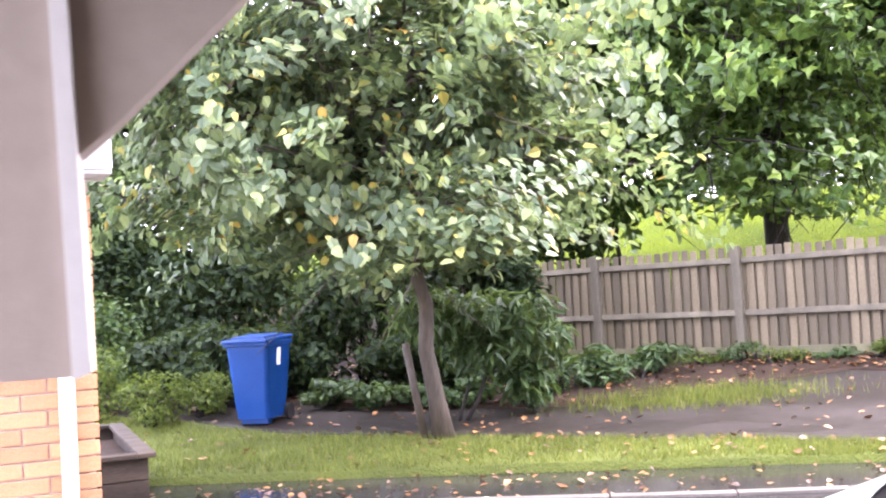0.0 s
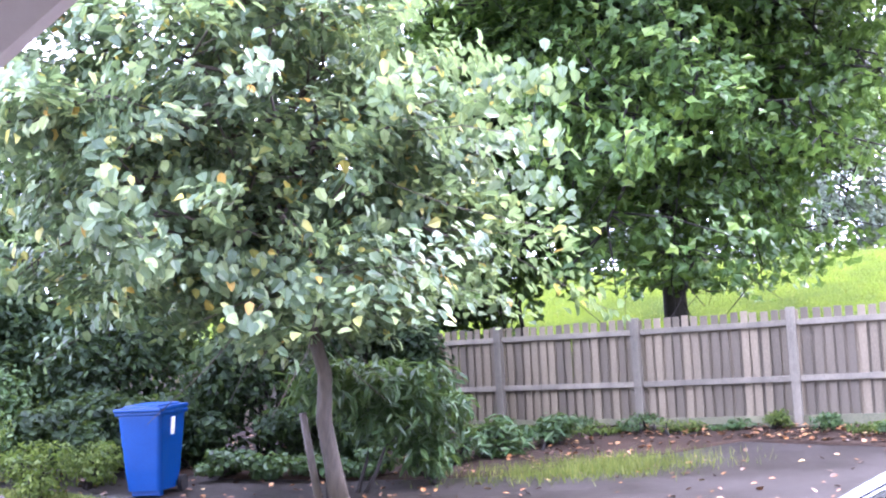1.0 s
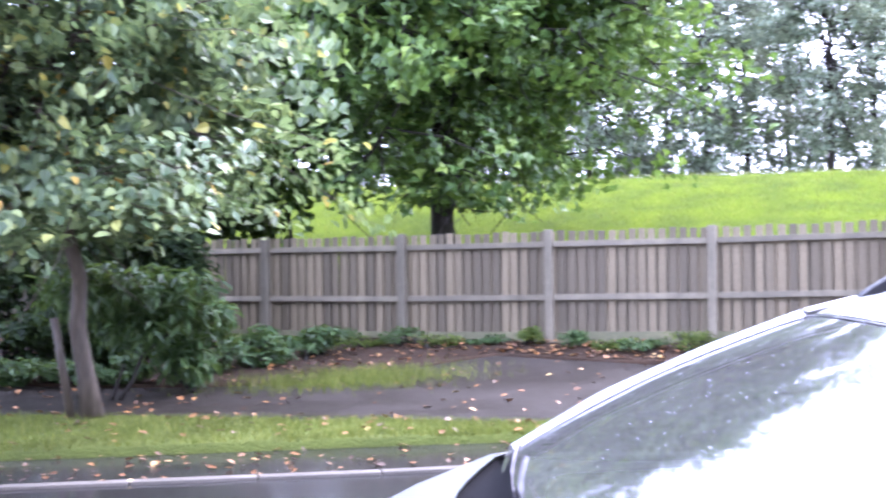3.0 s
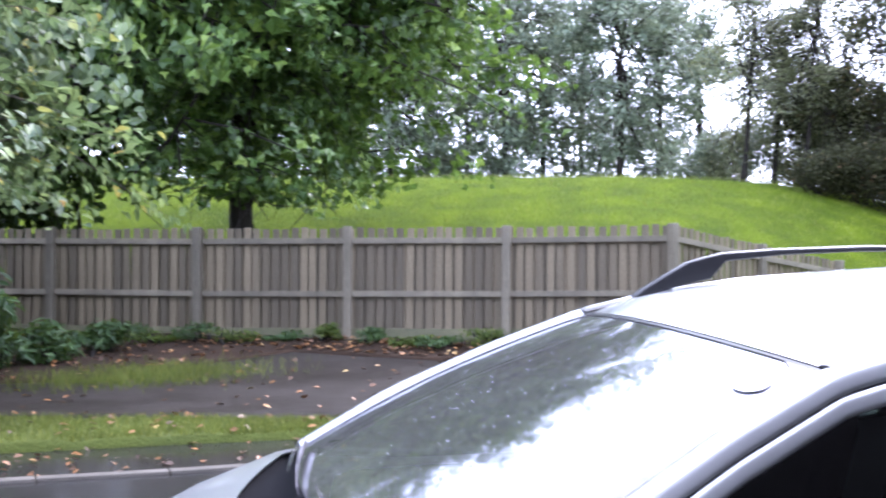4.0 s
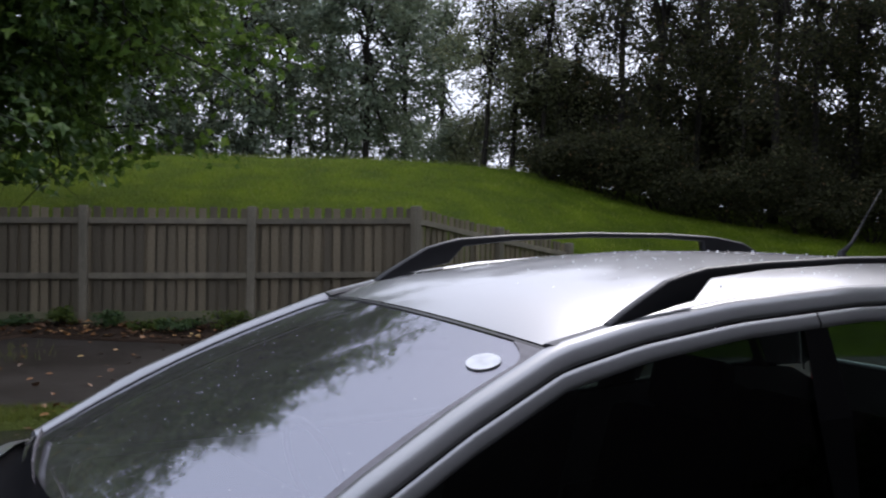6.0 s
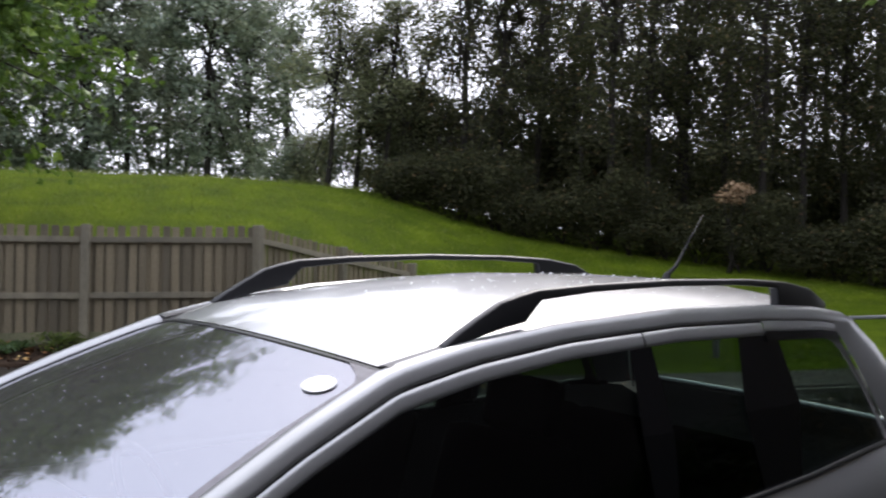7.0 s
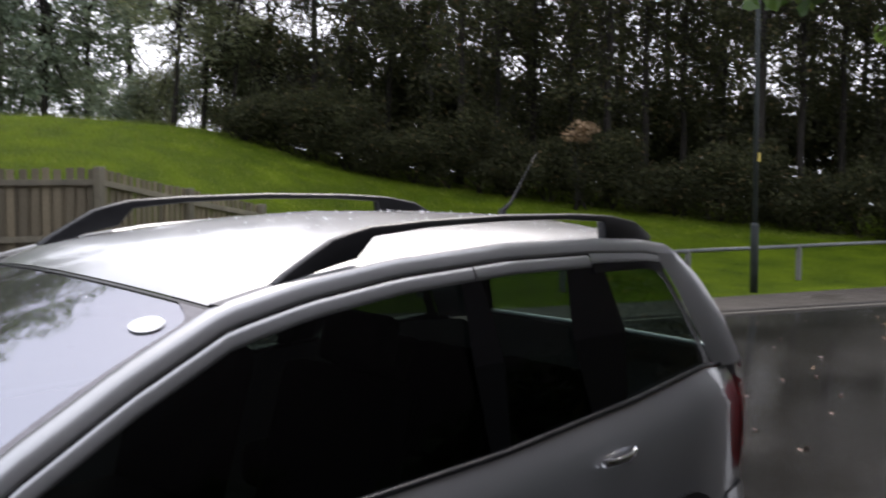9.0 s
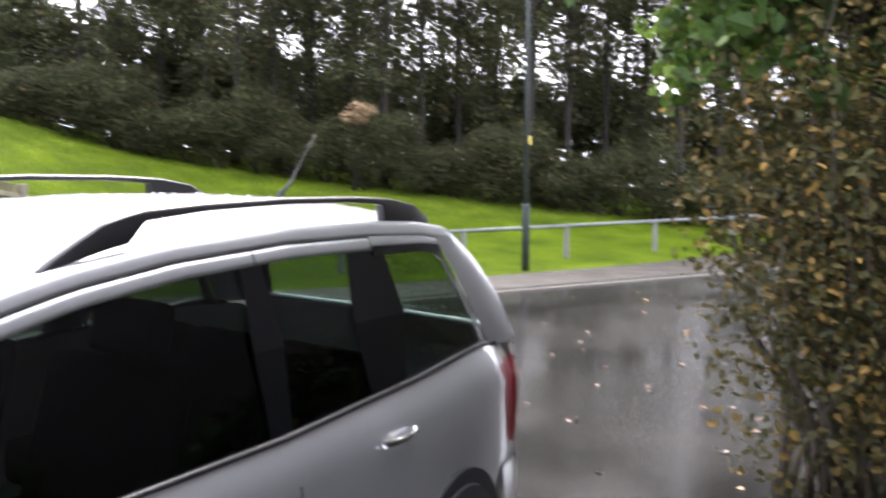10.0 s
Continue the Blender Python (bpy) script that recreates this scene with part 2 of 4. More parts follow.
    bm.normal_update()
    bm.to_mesh(me)
    bm.free()
    me.materials.append(material)
    if smooth:
        me.shade_smooth()
    ob = new(name, me)
    if parent:
        ob.parent = parent
    return tagged(ob, label)


def sheet(name, verts, faces, material, parent=None, label="", smooth=False):
    me = bpy.data.meshes.new(name)
    me.from_pydata([tuple(v) for v in verts], [], [tuple(f) for f in faces])
    me.materials.append(material)
    if smooth:
        me.shade_smooth()
    ob = new(name, me)
    if parent:
        ob.parent = parent
    return tagged(ob, label)


def thing(name, m, label, category, group="", kind=""):
    ob = new(name)
    ob.empty_display_size = 0.1
    ob.matrix_world = m
    return tagged(ob, label, category, group, kind)


def box(bm, size, at=(0, 0, 0), turn=None, bevel=0.0):
    r = bmesh.ops.create_cube(bm, size=1.0)
    vs = r["verts"]
    m = Matrix.Translation(at) @ (turn or Matrix()) @ Matrix.Diagonal((*size, 1))
    bmesh.ops.transform(bm, matrix=m, verts=vs)
    if bevel:
        es = {e for v in vs for e in v.link_edges}
        bmesh.ops.bevel(bm, geom=list(es), offset=bevel, segments=2, affect="EDGES", profile=0.6)
    return bm


def boxed(size, at=(0, 0, 0), turn=None, bevel=0.0):
    return box(bmesh.new(), size, at, turn, bevel)


def tube(points, radii, sides=8, cap=True):
    """Vertices and faces of a tapered tube along points."""
    vs, fs = [], []
    pts = [Vector(p) for p in points]
    for i, p in enumerate(pts):
        d = (pts[min(i + 1, len(pts) - 1)] - pts[max(i - 1, 0)]).normalized()
        side = d.cross(Vector((0.13, 0.27, 0.95)) if abs(d.z) < 0.95 else Vector((1, 0.1, 0))).normalized()
        up = side.cross(d)
        for k in range(sides):
            a = 2 * math.pi * k / sides
            vs.append(p + (side * math.cos(a) + up * math.sin(a)) * radii[i])
    for i in range(len(pts) - 1):
        for k in range(sides):
            a, b = i * sides + k, i * sides + (k + 1) % sides
            fs.append((a, b, b + sides, a + sides))
    if cap:
        fs.append(tuple(range(sides))[::-1])
        fs.append(tuple(range((len(pts) - 1) * sides, len(pts) * sides)))
    return vs, fs


def tubes(name, runs, material, parent=None, label="", sides=8, smooth=True):
    vs, fs = [], []
    for points, radii in runs:
        v, f = tube(points, radii, sides)
        o = len(vs)
        vs += v
        fs += [tuple(i + o for i in q) for q in f]
    return sheet(name, vs, fs, material, parent, label, smooth)


def leaf_mesh(name, centres, normals, sizes, rng, material, parent=None, width=0.75, fold=0.25, droop=0.3, label="", shape="broad"):
    """One mesh of many small folded leaves; the arrays give their places, faces and lengths."""
    c, nrm = np.asarray(centres, float), np.asarray(normals, float)
    k = len(c)
    nrm = nrm / (np.linalg.norm(nrm, axis=1, keepdims=True) + 1e-9)
    any_way = rng.normal(size=(k, 3))
    any_way[:, 2] -= droop * 2
    u = any_way - nrm * (any_way * nrm).sum(1, keepdims=True)
    u /= np.linalg.norm(u, axis=1, keepdims=True) + 1e-9
    s = np.cross(nrm, u)
    L, W = np.asarray(sizes)[:, None], np.asarray(sizes)[:, None] * width * 0.5
    if shape == "broad":
        rows = [(0.0, 0.0, 0), (0.28, 1.0, 1), (0.7, 0.72, 1), (1.0, 0.0, 0), (0.7, -0.72, 1), (0.28, -1.0, 1)]
        faces = np.array([(0, 1, 2, 3), (0, 3, 4, 5)])
    elif shape == "lobed":
        rows = [(0.0, 0.0, 0), (0.34, 1.05, 1), (0.56, 0.4, 1), (1.0, 0.0, 0), (0.56, -0.4, 1), (0.34, -1.05, 1)]
        faces = np.array([(0, 1, 2, 3), (0, 3, 4, 5)])
    else:
        rows = [(0.0, 0.0, 0), (0.45, 1.0, 1), (1.0, 0.0, 0), (0.45, -1.0, 1)]
        faces = np.array([(0, 1, 2), (0, 2, 3)])
    vs = np.stack([c + u * L * (a - 0.5) + s * W * b + nrm * (W * fold * q - L * 0.12 * a * a) for a, b, q in rows], 1)
    n = len(rows)
    fs = (faces[None] + (np.arange(k) * n)[:, None, None]).reshape(-1, faces.shape[1])
    me = bpy.data.meshes.new(name)
    me.from_pydata(vs.reshape(-1, 3).tolist(), [], fs.tolist())
    me.materials.append(material)
    ob = new(name, me)
    if parent:
        ob.parent = parent
    return tagged(ob, label)


def bent(a, b, rng, wobble=0.1, steps=5, sag=0.0):
    a, b = np.asarray(a, float), np.asarray(b, float)
    d = np.linalg.norm(b - a)
    out = []
    for i in range(steps + 1):
        f = i / steps
        p = a + (b - a) * f + rng.normal(size=3) * wobble * d * math.sin(math.pi * f) * 0.5
        p[2] += sag * d * 4 * f * (1 - f)
        out.append(p)
    return out


def tree(name, base, trunk_top, radius, centre, radii, limbs, twigs, leaves, leaf_size, leaf_mat, bark, label, seed, clump=0.35, droop=0.3, flat=0.6, shape="broad", width=0.75, hollow=0.35, group="", lean=None, low=-0.75, tight=0.17, floor=0.0):
    """A trunk, limbs that reach into the crown's ellipsoid, twigs off the limbs and leaves in clumps round the twigs."""
    rng = np.random.default_rng(seed)
    base, top, centre, radii = np.array(base, float), np.array(trunk_top, float), np.array(centre, float), np.array(radii, float)
    t = thing(name, pose(*base), label, "tree", group)
    spine = [(top - base) * i / 8 + rng.normal(size=3) * (0.006, 0.006, 0) * i for i in range(9)]
    fat = [radius * (1.35 if i == 0 else 1.0 - 0.6 * i / 8) for i in range(9)]
    tubes("trunk", [(spine, fat)], bark, t, sides=12)
    ends = []
    c0 = centre - base
    for i in range(limbs):
        way = rng.normal(size=3)
        way[2] = rng.uniform(low, 1.0)
        way[:2] /= np.linalg.norm(way[:2]) + 1e-9
        way[:2] *= math.sqrt(max(0.05, 1 - min(1, way[2] ** 2)))
        far = c0 + way * radii * rng.uniform(0.72, 1.02)
        root = spine[int(rng.integers(5, 9))] if i else spine[-1]
        path = bent(root, far, rng, 0.16, 5, 0.06)
        r0 = radius * rng.uniform(0.22, 0.38)
        runs = [(path, [r0 * (1 - 0.8 * q / 5) for q in range(6)])]
        for _ in range(twigs):
            f = rng.uniform(hollow, 1.0)
            q = f * 5
            k = min(int(q), 4)
            p = path[k] + (path[k + 1] - path[k]) * (q - k)
            out = rng.normal(size=3) * (0.8, 0.8, 0.5) + (far - c0) / np.linalg.norm(radii) * 0.8
            e = p + out * clump * radii.mean() * rng.uniform(0.4, 1.0)
            runs.append((bent(p, e, rng, 0.1, 2), [r0 * 0.25, r0 * 0.16, r0 * 0.07]))
            ends.append((p, e))
        tubes("limb", runs, bark, t, sides=5)
    P = np.array([a for a, b in ends])
    Q = np.array([b for a, b in ends])
    pick = rng.integers(0, len(ends), leaves)
    f = rng.uniform(0.25, 1.1, leaves)[:, None]
    spread = clump * radii.mean() * tight
    C = P[pick] + (Q[pick] - P[pick]) * f + rng.normal(size=(leaves, 3)) * spread * (1, 1, 0.7)
    kept = C[:, 2] + base[2] > floor + rng.uniform(-0.25, 0.2, leaves)
    C, pick, leaves = C[kept], pick[kept], int(kept.sum())
    outward = (C - c0) / radii
    spray = rng.normal(size=(len(ends), 3)) * 0.45
    N = outward * 0.5 + (0, 0, flat) + spray[pick] + rng.normal(size=(leaves, 3)) * 0.28
    leaf_mesh("crown", C, N, leaf_size * rng.uniform(0.6, 1.25, leaves), rng, leaf_mat, t, width, 0.25, droop, shape=shape)
    return t


def shrub(name, base, radii, stems, leaves, leaf_size, leaf_mat, label, seed, bark=None, category="shrub", shape="broad", width=0.6, flat=0.5, group="", lumps=14, droop=0.3, lift=0.0):
    """Stems from the ground and leaves in rounded, uneven lumps."""
    rng = np.random.default_rng(seed)
    t = thing(name, pose(*base), label, category, group)
    radii = np.array(radii, float)
    mid = np.array([0, 0, radii[2] + lift])
    way = rng.normal(size=(lumps, 3))
    way /= np.linalg.norm(way, axis=1, keepdims=True)
    heart = mid + way * radii * rng.uniform(0.35, 0.8, lumps)[:, None]
    heart[:, 2] = np.maximum(heart[:, 2], 0.12 * radii[2])
    for h in heart[: max(stems, 3)]:
        tubes("stem", [(bent((rng.normal() * 0.12, rng.normal() * 0.12, 0), h, rng, 0.12, 4), [0.03, 0.025, 0.02, 0.014, 0.008])], bark or DARKBARK, t, sides=5)
    pick = rng.integers(0, lumps, leaves)
    d = rng.normal(size=(leaves, 3))
    d /= np.linalg.norm(d, axis=1, keepdims=True)
    C = heart[pick] + d * radii * 0.42 * (rng.uniform(0.3, 1.1, leaves) ** 0.6)[:, None]
    C[:, 2] = np.abs(C[:, 2])
    N = d * 0.7 + (0, 0, flat) + rng.normal(size=(leaves, 3)) * 0.4
    leaf_mesh("foliage", C, N, leaf_size * rng.uniform(0.6, 1.3, leaves), rng, leaf_mat, t, width, 0.25, droop, shape=shape)
    return t


# ---- the lie of the land ----
def smooth(a, b, v):
    f = min(1.0, max(0.0, (v - a) / (b - a)))
    return f * f * (3 - 2 * f)


def curve(table, v):
    return float(np.interp(v, [a for a, b in table], [b for a, b in table]))


BANK_START = [(-130, 24), (-85, 27), (-75, 24), (-66, 22.5), (-55, 20.5), (-41, 16.5), (-33, 16.3), (-23, 16.8), (-15, 17.4), (-8, 18.5), (0, 20), (20, 26), (60, 40)]
BANK_CREST = [(-130, 1.2), (-88, 1.6), (-75, 2.1), (-68, 2.5), (-58, 3.0), (-52, 3.4), (-46, 4.0), (-38, 4.15), (-26, 4.15), (0, 4.0), (30, 3.0), (60, 1.0)]


def land(x, y):
    """Height of the ground: a level close that dips a little at the drive, and a grass bank behind the fence."""
    r, a = math.hypot(x, y), math.degrees(math.atan2(-x, y))
    z = -0.13 + 0.13 * smooth(0.8, 4.2, y) if x > -20 else 0.0
    if r > 12:
        z = z * max(0, 1 - (r - 12) / 6)
    z += 0.09 * smooth(12.2, 13.5, y) * smooth(0.6, -1.4, x) * smooth(-16, -8, x)
    z += 0.2 * smooth(12.5, 16.5, r) * smooth(-58, -42, a)
    if -130 < a < 60:
        s = curve(BANK_START, a)
        z += (curve(BANK_CREST, a) - 0.2) * smooth(s - 3.0, s + 17, r)
    return z


def strip(name, near, far, material, h, nu=40, nv=8, label="", kind="structure", category="", grain=0.0):
    """A sheet on the ground between two edge lines."""
    def along(line, f):
        seg = [math.dist(a, b) for a, b in zip(line, line[1:])]
        d = f * sum(seg)
        for a, b, s in zip(line, line[1:], seg):
            if d <= s or b is line[-1]:
                return a[0] + (b[0] - a[0]) * d / s, a[1] + (b[1] - a[1]) * d / s
            d -= s
    vs, fs = [], []
    for i in range(nu + 1):
        a, b = along(near, i / nu), along(far, i / nu)
        vs.append((*a, land(*a) - 0.06))
        for j in range(nv + 1):
            x, y = a[0] + (b[0] - a[0]) * j / nv, a[1] + (b[1] - a[1]) * j / nv
            rise = h
            vs.append((x, y, land(x, y) + rise + grain * noise.noise((x * 2.1, y * 2.1, 3.3))))
    for i in range(nu):
        for j in range(nv + 1):
            k = i * (nv + 2) + j
            fs.append((k, k + nv + 2, k + nv + 3, k + 1))
    return tagged(sheet(name, vs, fs, material, smooth=True), label, category, kind=kind)


vs, fs = [], []
RINGS = [0.0] + [0.6 * i for i in range(1, 14)] + [8.4 + 0.8 * i for i in range(0, 40)] + [42, 46, 52, 60, 75, 100, 150, 250, 450, 900]
for r in RINGS:
    for k in range(144):
        a = 2 * math.pi * k / 144
        x, y = r * math.sin(a), r * math.cos(a)
        bumpy = 0.05 * noise.noise((x * 0.5, y * 0.5, 0)) * smooth(18, 24, r)
        vs.append((x, y, land(x, y) + bumpy - (0.1 if r < 14 else 0.06)))
for i in range(len(RINGS) - 1):
    for k in range(144):
        a, b = i * 144 + k, i * 144 + (k + 1) % 144
        fs.append((a, b, b + 144, a + 144))
tagged(sheet("ground", vs, fs, LAWN, smooth=True), "bright green mown grass rising in a bank", "lawn", kind="structure")

ROAD_EDGE = [(-16, 10.9), (-5, 9.95), (-1.7, 9.5), (2.6, 8.9), (6, 8.25), (9.7, 7.35), (12.8, 6.2), (15.7, 4.78), (18.67, 3.18), (24.6, 0.0), (44, -10)]
strip("road", [(-16, -9), (0, -9), (12, -14), (30, -24)], [(x, y + 0.5) for x, y in ROAD_EDGE], ASPHALT, 0.0, 60, 14, "wet dark asphalt drive and road with puddled sheen", category="road")
PATH_NEAR = [(-16, 18), (-5.5, 14.7), (-1.95, 12.57), (2.75, 10.14), (3.6, 9.6), (6, 8.36), (9.7, 7.46), (12.8, 6.31), (15.7, 4.9), (18.67, 3.3), (24.6, 0.12), (44, -9.8)]
PATH_FAR = [(-16, 21), (-6, 16.8), (-1.4, 14.0), (2.2, 13.6), (5.2, 14.6), (7.4, 12.6), (9.8, 10.6), (13, 8.5), (16.0, 6.75), (18.66, 5.55), (21.87, 4.1), (28, 1.5), (46, -7)]
strip("pavement", PATH_NEAR, PATH_FAR, PATHWAY, 0.035, 60, 6, "wet dark asphalt footpath scattered with fallen leaves", category="path")
SOIL_FAR = [(-16, 27), (-6, 23.5), (-1.4, 20.6), (2.5, 17.75), (4.4, 16.25), (6.3, 14.85), (8.3, 13.6), (10.3, 12.15)]
strip("flower_bed", [(-16, 21), (-6, 16.8), (-1.4, 14.0), (2.2, 13.6), (5.2, 14.6), (7.4, 12.6), (9.8, 10.9)], SOIL_FAR, SOIL, 0.06, 50, 10, "dark bare soil covered in fallen leaves", category="soil", grain=0.05)
VERGE_FAR = [(-16, 17.8), (-5.5, 14.6), (-1.95, 12.5), (2.75, 10.08), (3.6, 9.55), (5.0, 8.8)]
VERGE_NEAR = [(-16, 11.15), (-5, 10.2), (-1.7, 9.75), (2.6, 9.1), (3.6, 8.9), (5.0, 8.62)]
strip("verge", VERGE_NEAR, VERGE_FAR, VERGE, 0.07, 60, 8, "short wet grass verge beside the road", category="grass verge", grain=0.03)


def kerb_line(points, label):
    """Kerb stones laid end to end along the road's edge."""
    n = 0
    k = thing("kerb", pose(0, 0, 0), label, "kerb", kind="structure")
    me = None
    for a, b in zip(points, points[1:]):
        d = math.dist(a, b)
        m = max(1, round(d / 0.9))
        for i in range(m):
            f = (i + 0.5) / m
            x, y = a[0] + (b[0] - a[0]) * f, a[1] + (b[1] - a[1]) * f
            if me is None:
                ob = part("kerb_stone", boxed((0.89, 0.12, 0.22), bevel=0.012), KERB, k)
                me = ob.data
            else:
                ob = new("kerb_stone", me)
                ob.parent = k
            ob.matrix_world = pose(x, y, land(x, y) - 0.085, 0, 0, math.degrees(math.atan2(b[1] - a[1], b[0] - a[0]))) @ Matrix.Diagonal((d / m / 0.9, 1, 1, 1))


KERB_LINE = [(-16, 9.9), (-5, 9.0), (-1.7, 8.56), (1.96, 7.98), (6, 7.55), (9.7, 7.05), (12.8, 6.12), *ROAD_EDGE[7:]]
kerb_line(KERB_LINE, "wet concrete kerb along the road")


# ---- fence ----
def fence_board():
    bm = bmesh.new()
    box(bm, (0.104, 0.022, 1.7), (0, 0, 0.85), bevel=0.003)
    return bm


POSTS = [(-5.2, 23.9), (-3.25, 22.3), (-1.35, 20.8), (0.56, 19.3), (2.49, 17.83), (4.42, 16.31), (6.32, 14.92), (8.33, 13.66), (10.32, 12.22), (12.55, 12.75), (14.8, 13.2)]
TOPS = [2.03, 2.03, 2.03, 2.03, 2.04, 2.04, 2.06, 2.08, 2.12, 1.85, 1.6]
fence = thing("fence", pose(0, 0, 0), "weathered grey-brown timber fence with upright boards", "fence")
post_mesh = rail_mesh = board_mesh = None
frng = random.Random(5)
for i, ((x, y), top) in enumerate(zip(POSTS, TOPS)):
    if post_mesh is None:
        ob = part("post", boxed((0.125, 0.125, 1.9), (0, 0, 0.95), bevel=0.012), POSTWOOD, fence)
        post_mesh = ob.data
    else:
        ob = new("post", post_mesh)
        ob.parent = fence
    j = min(i, len(POSTS) - 2)
    turn = math.degrees(math.atan2(POSTS[j + 1][1] - POSTS[j][1], POSTS[j + 1][0] - POSTS[j][0]))
    ob.matrix_world = pose(x, y, top - 1.88, frng.uniform(-0.6, 0.6), frng.uniform(-0.6, 0.6), turn)
for (a, b), (ta, tb) in zip(zip(POSTS, POSTS[1:]), zip(TOPS, TOPS[1:])):
    d = math.dist(a, b)
    turn = math.atan2(b[1] - a[1], b[0] - a[0])
    back = Vector((-math.sin(turn), math.cos(turn), 0))
    slope = math.atan2(tb - ta, d)
    for down in (0.2, 1.0):
        if rail_mesh is None:
            ob = part("rail", boxed((1, 0.05, 0.085), bevel=0.006), POSTWOOD, fence)
            rail_mesh = ob.data
        else:
            ob = new("rail", rail_mesh)
            ob.parent = fence
        mid = Vector(((a[0] + b[0]) / 2, (a[1] + b[1]) / 2, (ta + tb) / 2 - down)) + back * 0.02
        ob.matrix_world = Matrix.Translation(mid) @ Euler((0, -slope, turn)).to_matrix().to_4x4() @ Matrix.Diagonal((d - 0.12, 1, 1, 1))
    low = part("gravel_board", boxed((d - 0.12, 0.03, 0.22), bevel=0.004), MOSSY, fence, "green mossy gravel board")
    low.matrix_world = Matrix.Translation(Vector(((a[0] + b[0]) / 2, (a[1] + b[1]) / 2, (ta + tb) / 2 - 1.63)) + back * 0.035) @ Euler((0, -slope, turn)).to_matrix().to_4x4()
    n = round(d / 0.15)
    for k in range(2 * n):
        f = (k + 0.5) / (2 * n)
        front = k % 2 == 0
        p = Vector((a[0] + (b[0] - a[0]) * f, a[1] + (b[1] - a[1]) * f, 0)) + back * ((0.056 if front else 0.1) + frng.uniform(0, 0.006))
        t = ta + (tb - ta) * f + (0.0 if front else -0.21) + frng.uniform(-0.02, 0.012)
        name = "board" if front else "backing_board"
        if board_mesh is None:
            ob = part(name, fence_board(), OLDWOOD, fence)
            board_mesh = ob.data
        else:
            ob = new(name, board_mesh)
            ob.parent = fence
        ob.matrix_world = Matrix.Translation((p.x, p.y, t - 1.7)) @ Euler((0, frng.uniform(-0.01, 0.01), turn)).to_matrix().to_4x4()

# ---- the parked car ----
def car_sections(table, x):
    return [float(np.interp(-x, [-r[0] for r in table], [r[k] for r in table])) for k in range(1, len(table[0]))]


# x, half width, belt half width, belt height
BODY = [(2.14, 0.52, 0.50, 0.68), (2.06, 0.70, 0.62, 0.82), (1.85, 0.80, 0.70, 0.935), (1.5, 0.86, 0.75, 1.04), (1.1, 0.875, 0.775, 1.0), (0.5, 0.88, 0.79, 0.985), (-0.3, 0.88, 0.79, 1.0), (-1.1, 0.88, 0.775, 1.045), (-1.7, 0.865, 0.745, 1.09), (-2.0, 0.81, 0.70, 1.06), (-2.13, 0.70, 0.62, 0.98)]
# x, half width, height of the roof's edge, from the foot of the windscreen pillar to the foot of the rear pillar
EDGE = [(1.47, 0.728, 1.05), (1.2, 0.685, 1.212), (0.9, 0.633, 1.345), (0.6, 0.588, 1.457), (0.35, 0.588, 1.508), (0.0, 0.594, 1.552), (-0.5, 0.60, 1.58), (-1.0, 0.596, 1.581), (-1.4, 0.588, 1.567), (-1.68, 0.578, 1.535), (-1.84, 0.60, 1.435), (-2.0, 0.645, 1.27), (-2.12, 0.70, 1.06)]


def edge_at(x, drop=0.0):
    w, z = car_sections(EDGE, x)
    return Vector((x, w + drop * 0.12, z - drop))


def lofted(rows, closed=False):
    bm = bmesh.new()
    grid = [[bm.verts.new(p) for p in r] for r in rows]
    for a, b in zip(grid, grid[1:]):
        for i in range(len(a) - 1):
            bm.faces.new((a[i], a[i + 1], b[i + 1], b[i]))
    return bm


def swept(points, wide, high, tilt=0.0):
    """A rounded bar of oval section along points, in the car's side."""
    bm = bmesh.new()
    rings = []
    for i, p in enumerate(points):
        d = (points[min(i + 1, len(points) - 1)] - points[max(i - 1, 0)]).normalized()
        side = Vector((0, 1, 0))
        up = d.cross(side).normalized()
        ring = []
        for k in range(8):
            a = 2 * math.pi * k / 8
            ring.append(bm.verts.new(p + side * (math.cos(a) * wide) + up * (math.sin(a) * high)))
        rings.append(ring)
    for a, b in zip(rings, rings[1:]):
        for k in range(8):
            bm.faces.new((a[k], a[(k + 1) % 8], b[(k + 1) % 8], b[k]))
    bm.faces.new(rings[0])
    bm.faces.new(rings[-1][::-1])
    return bm


def swept_across(points, r):
    """A thin round bar along points that run across the car."""
    bm = bmesh.new()
    rings = [[bm.verts.new(p + Vector((math.cos(q * 1.047) * r, 0, math.sin(q * 1.047) * r))) for q in range(6)] for p in points]
    for a, b in zip(rings, rings[1:]):
        for k in range(6):
            bm.faces.new((a[k], a[(k + 1) % 6], b[(k + 1) % 6], b[k]))
    bm.faces.new(rings[0])
    bm.faces.new(rings[-1][::-1])
    return bm


def mirror_y(bm):
    for v in bm.verts:
        v.co.y = -v.co.y
    bmesh.ops.reverse_faces(bm, faces=bm.faces[:])
    return bm


def screen(u, v, lift=0.0):
    """The windscreen's curved face: u across from -1 to 1, v from foot to top."""
    w, z = 0.722 - 0.142 * v, 1.05 + 0.415 * v
    x = 1.485 - 0.9 * v + (0.13 - 0.045 * v) * (1 - u * u)
    return Vector((x + 0.035 * math.sin(math.pi * v) + lift * 0.5, w * u, z + 0.04 * v * (1 - u * u) + 0.02 * math.sin(math.pi * v) + lift))


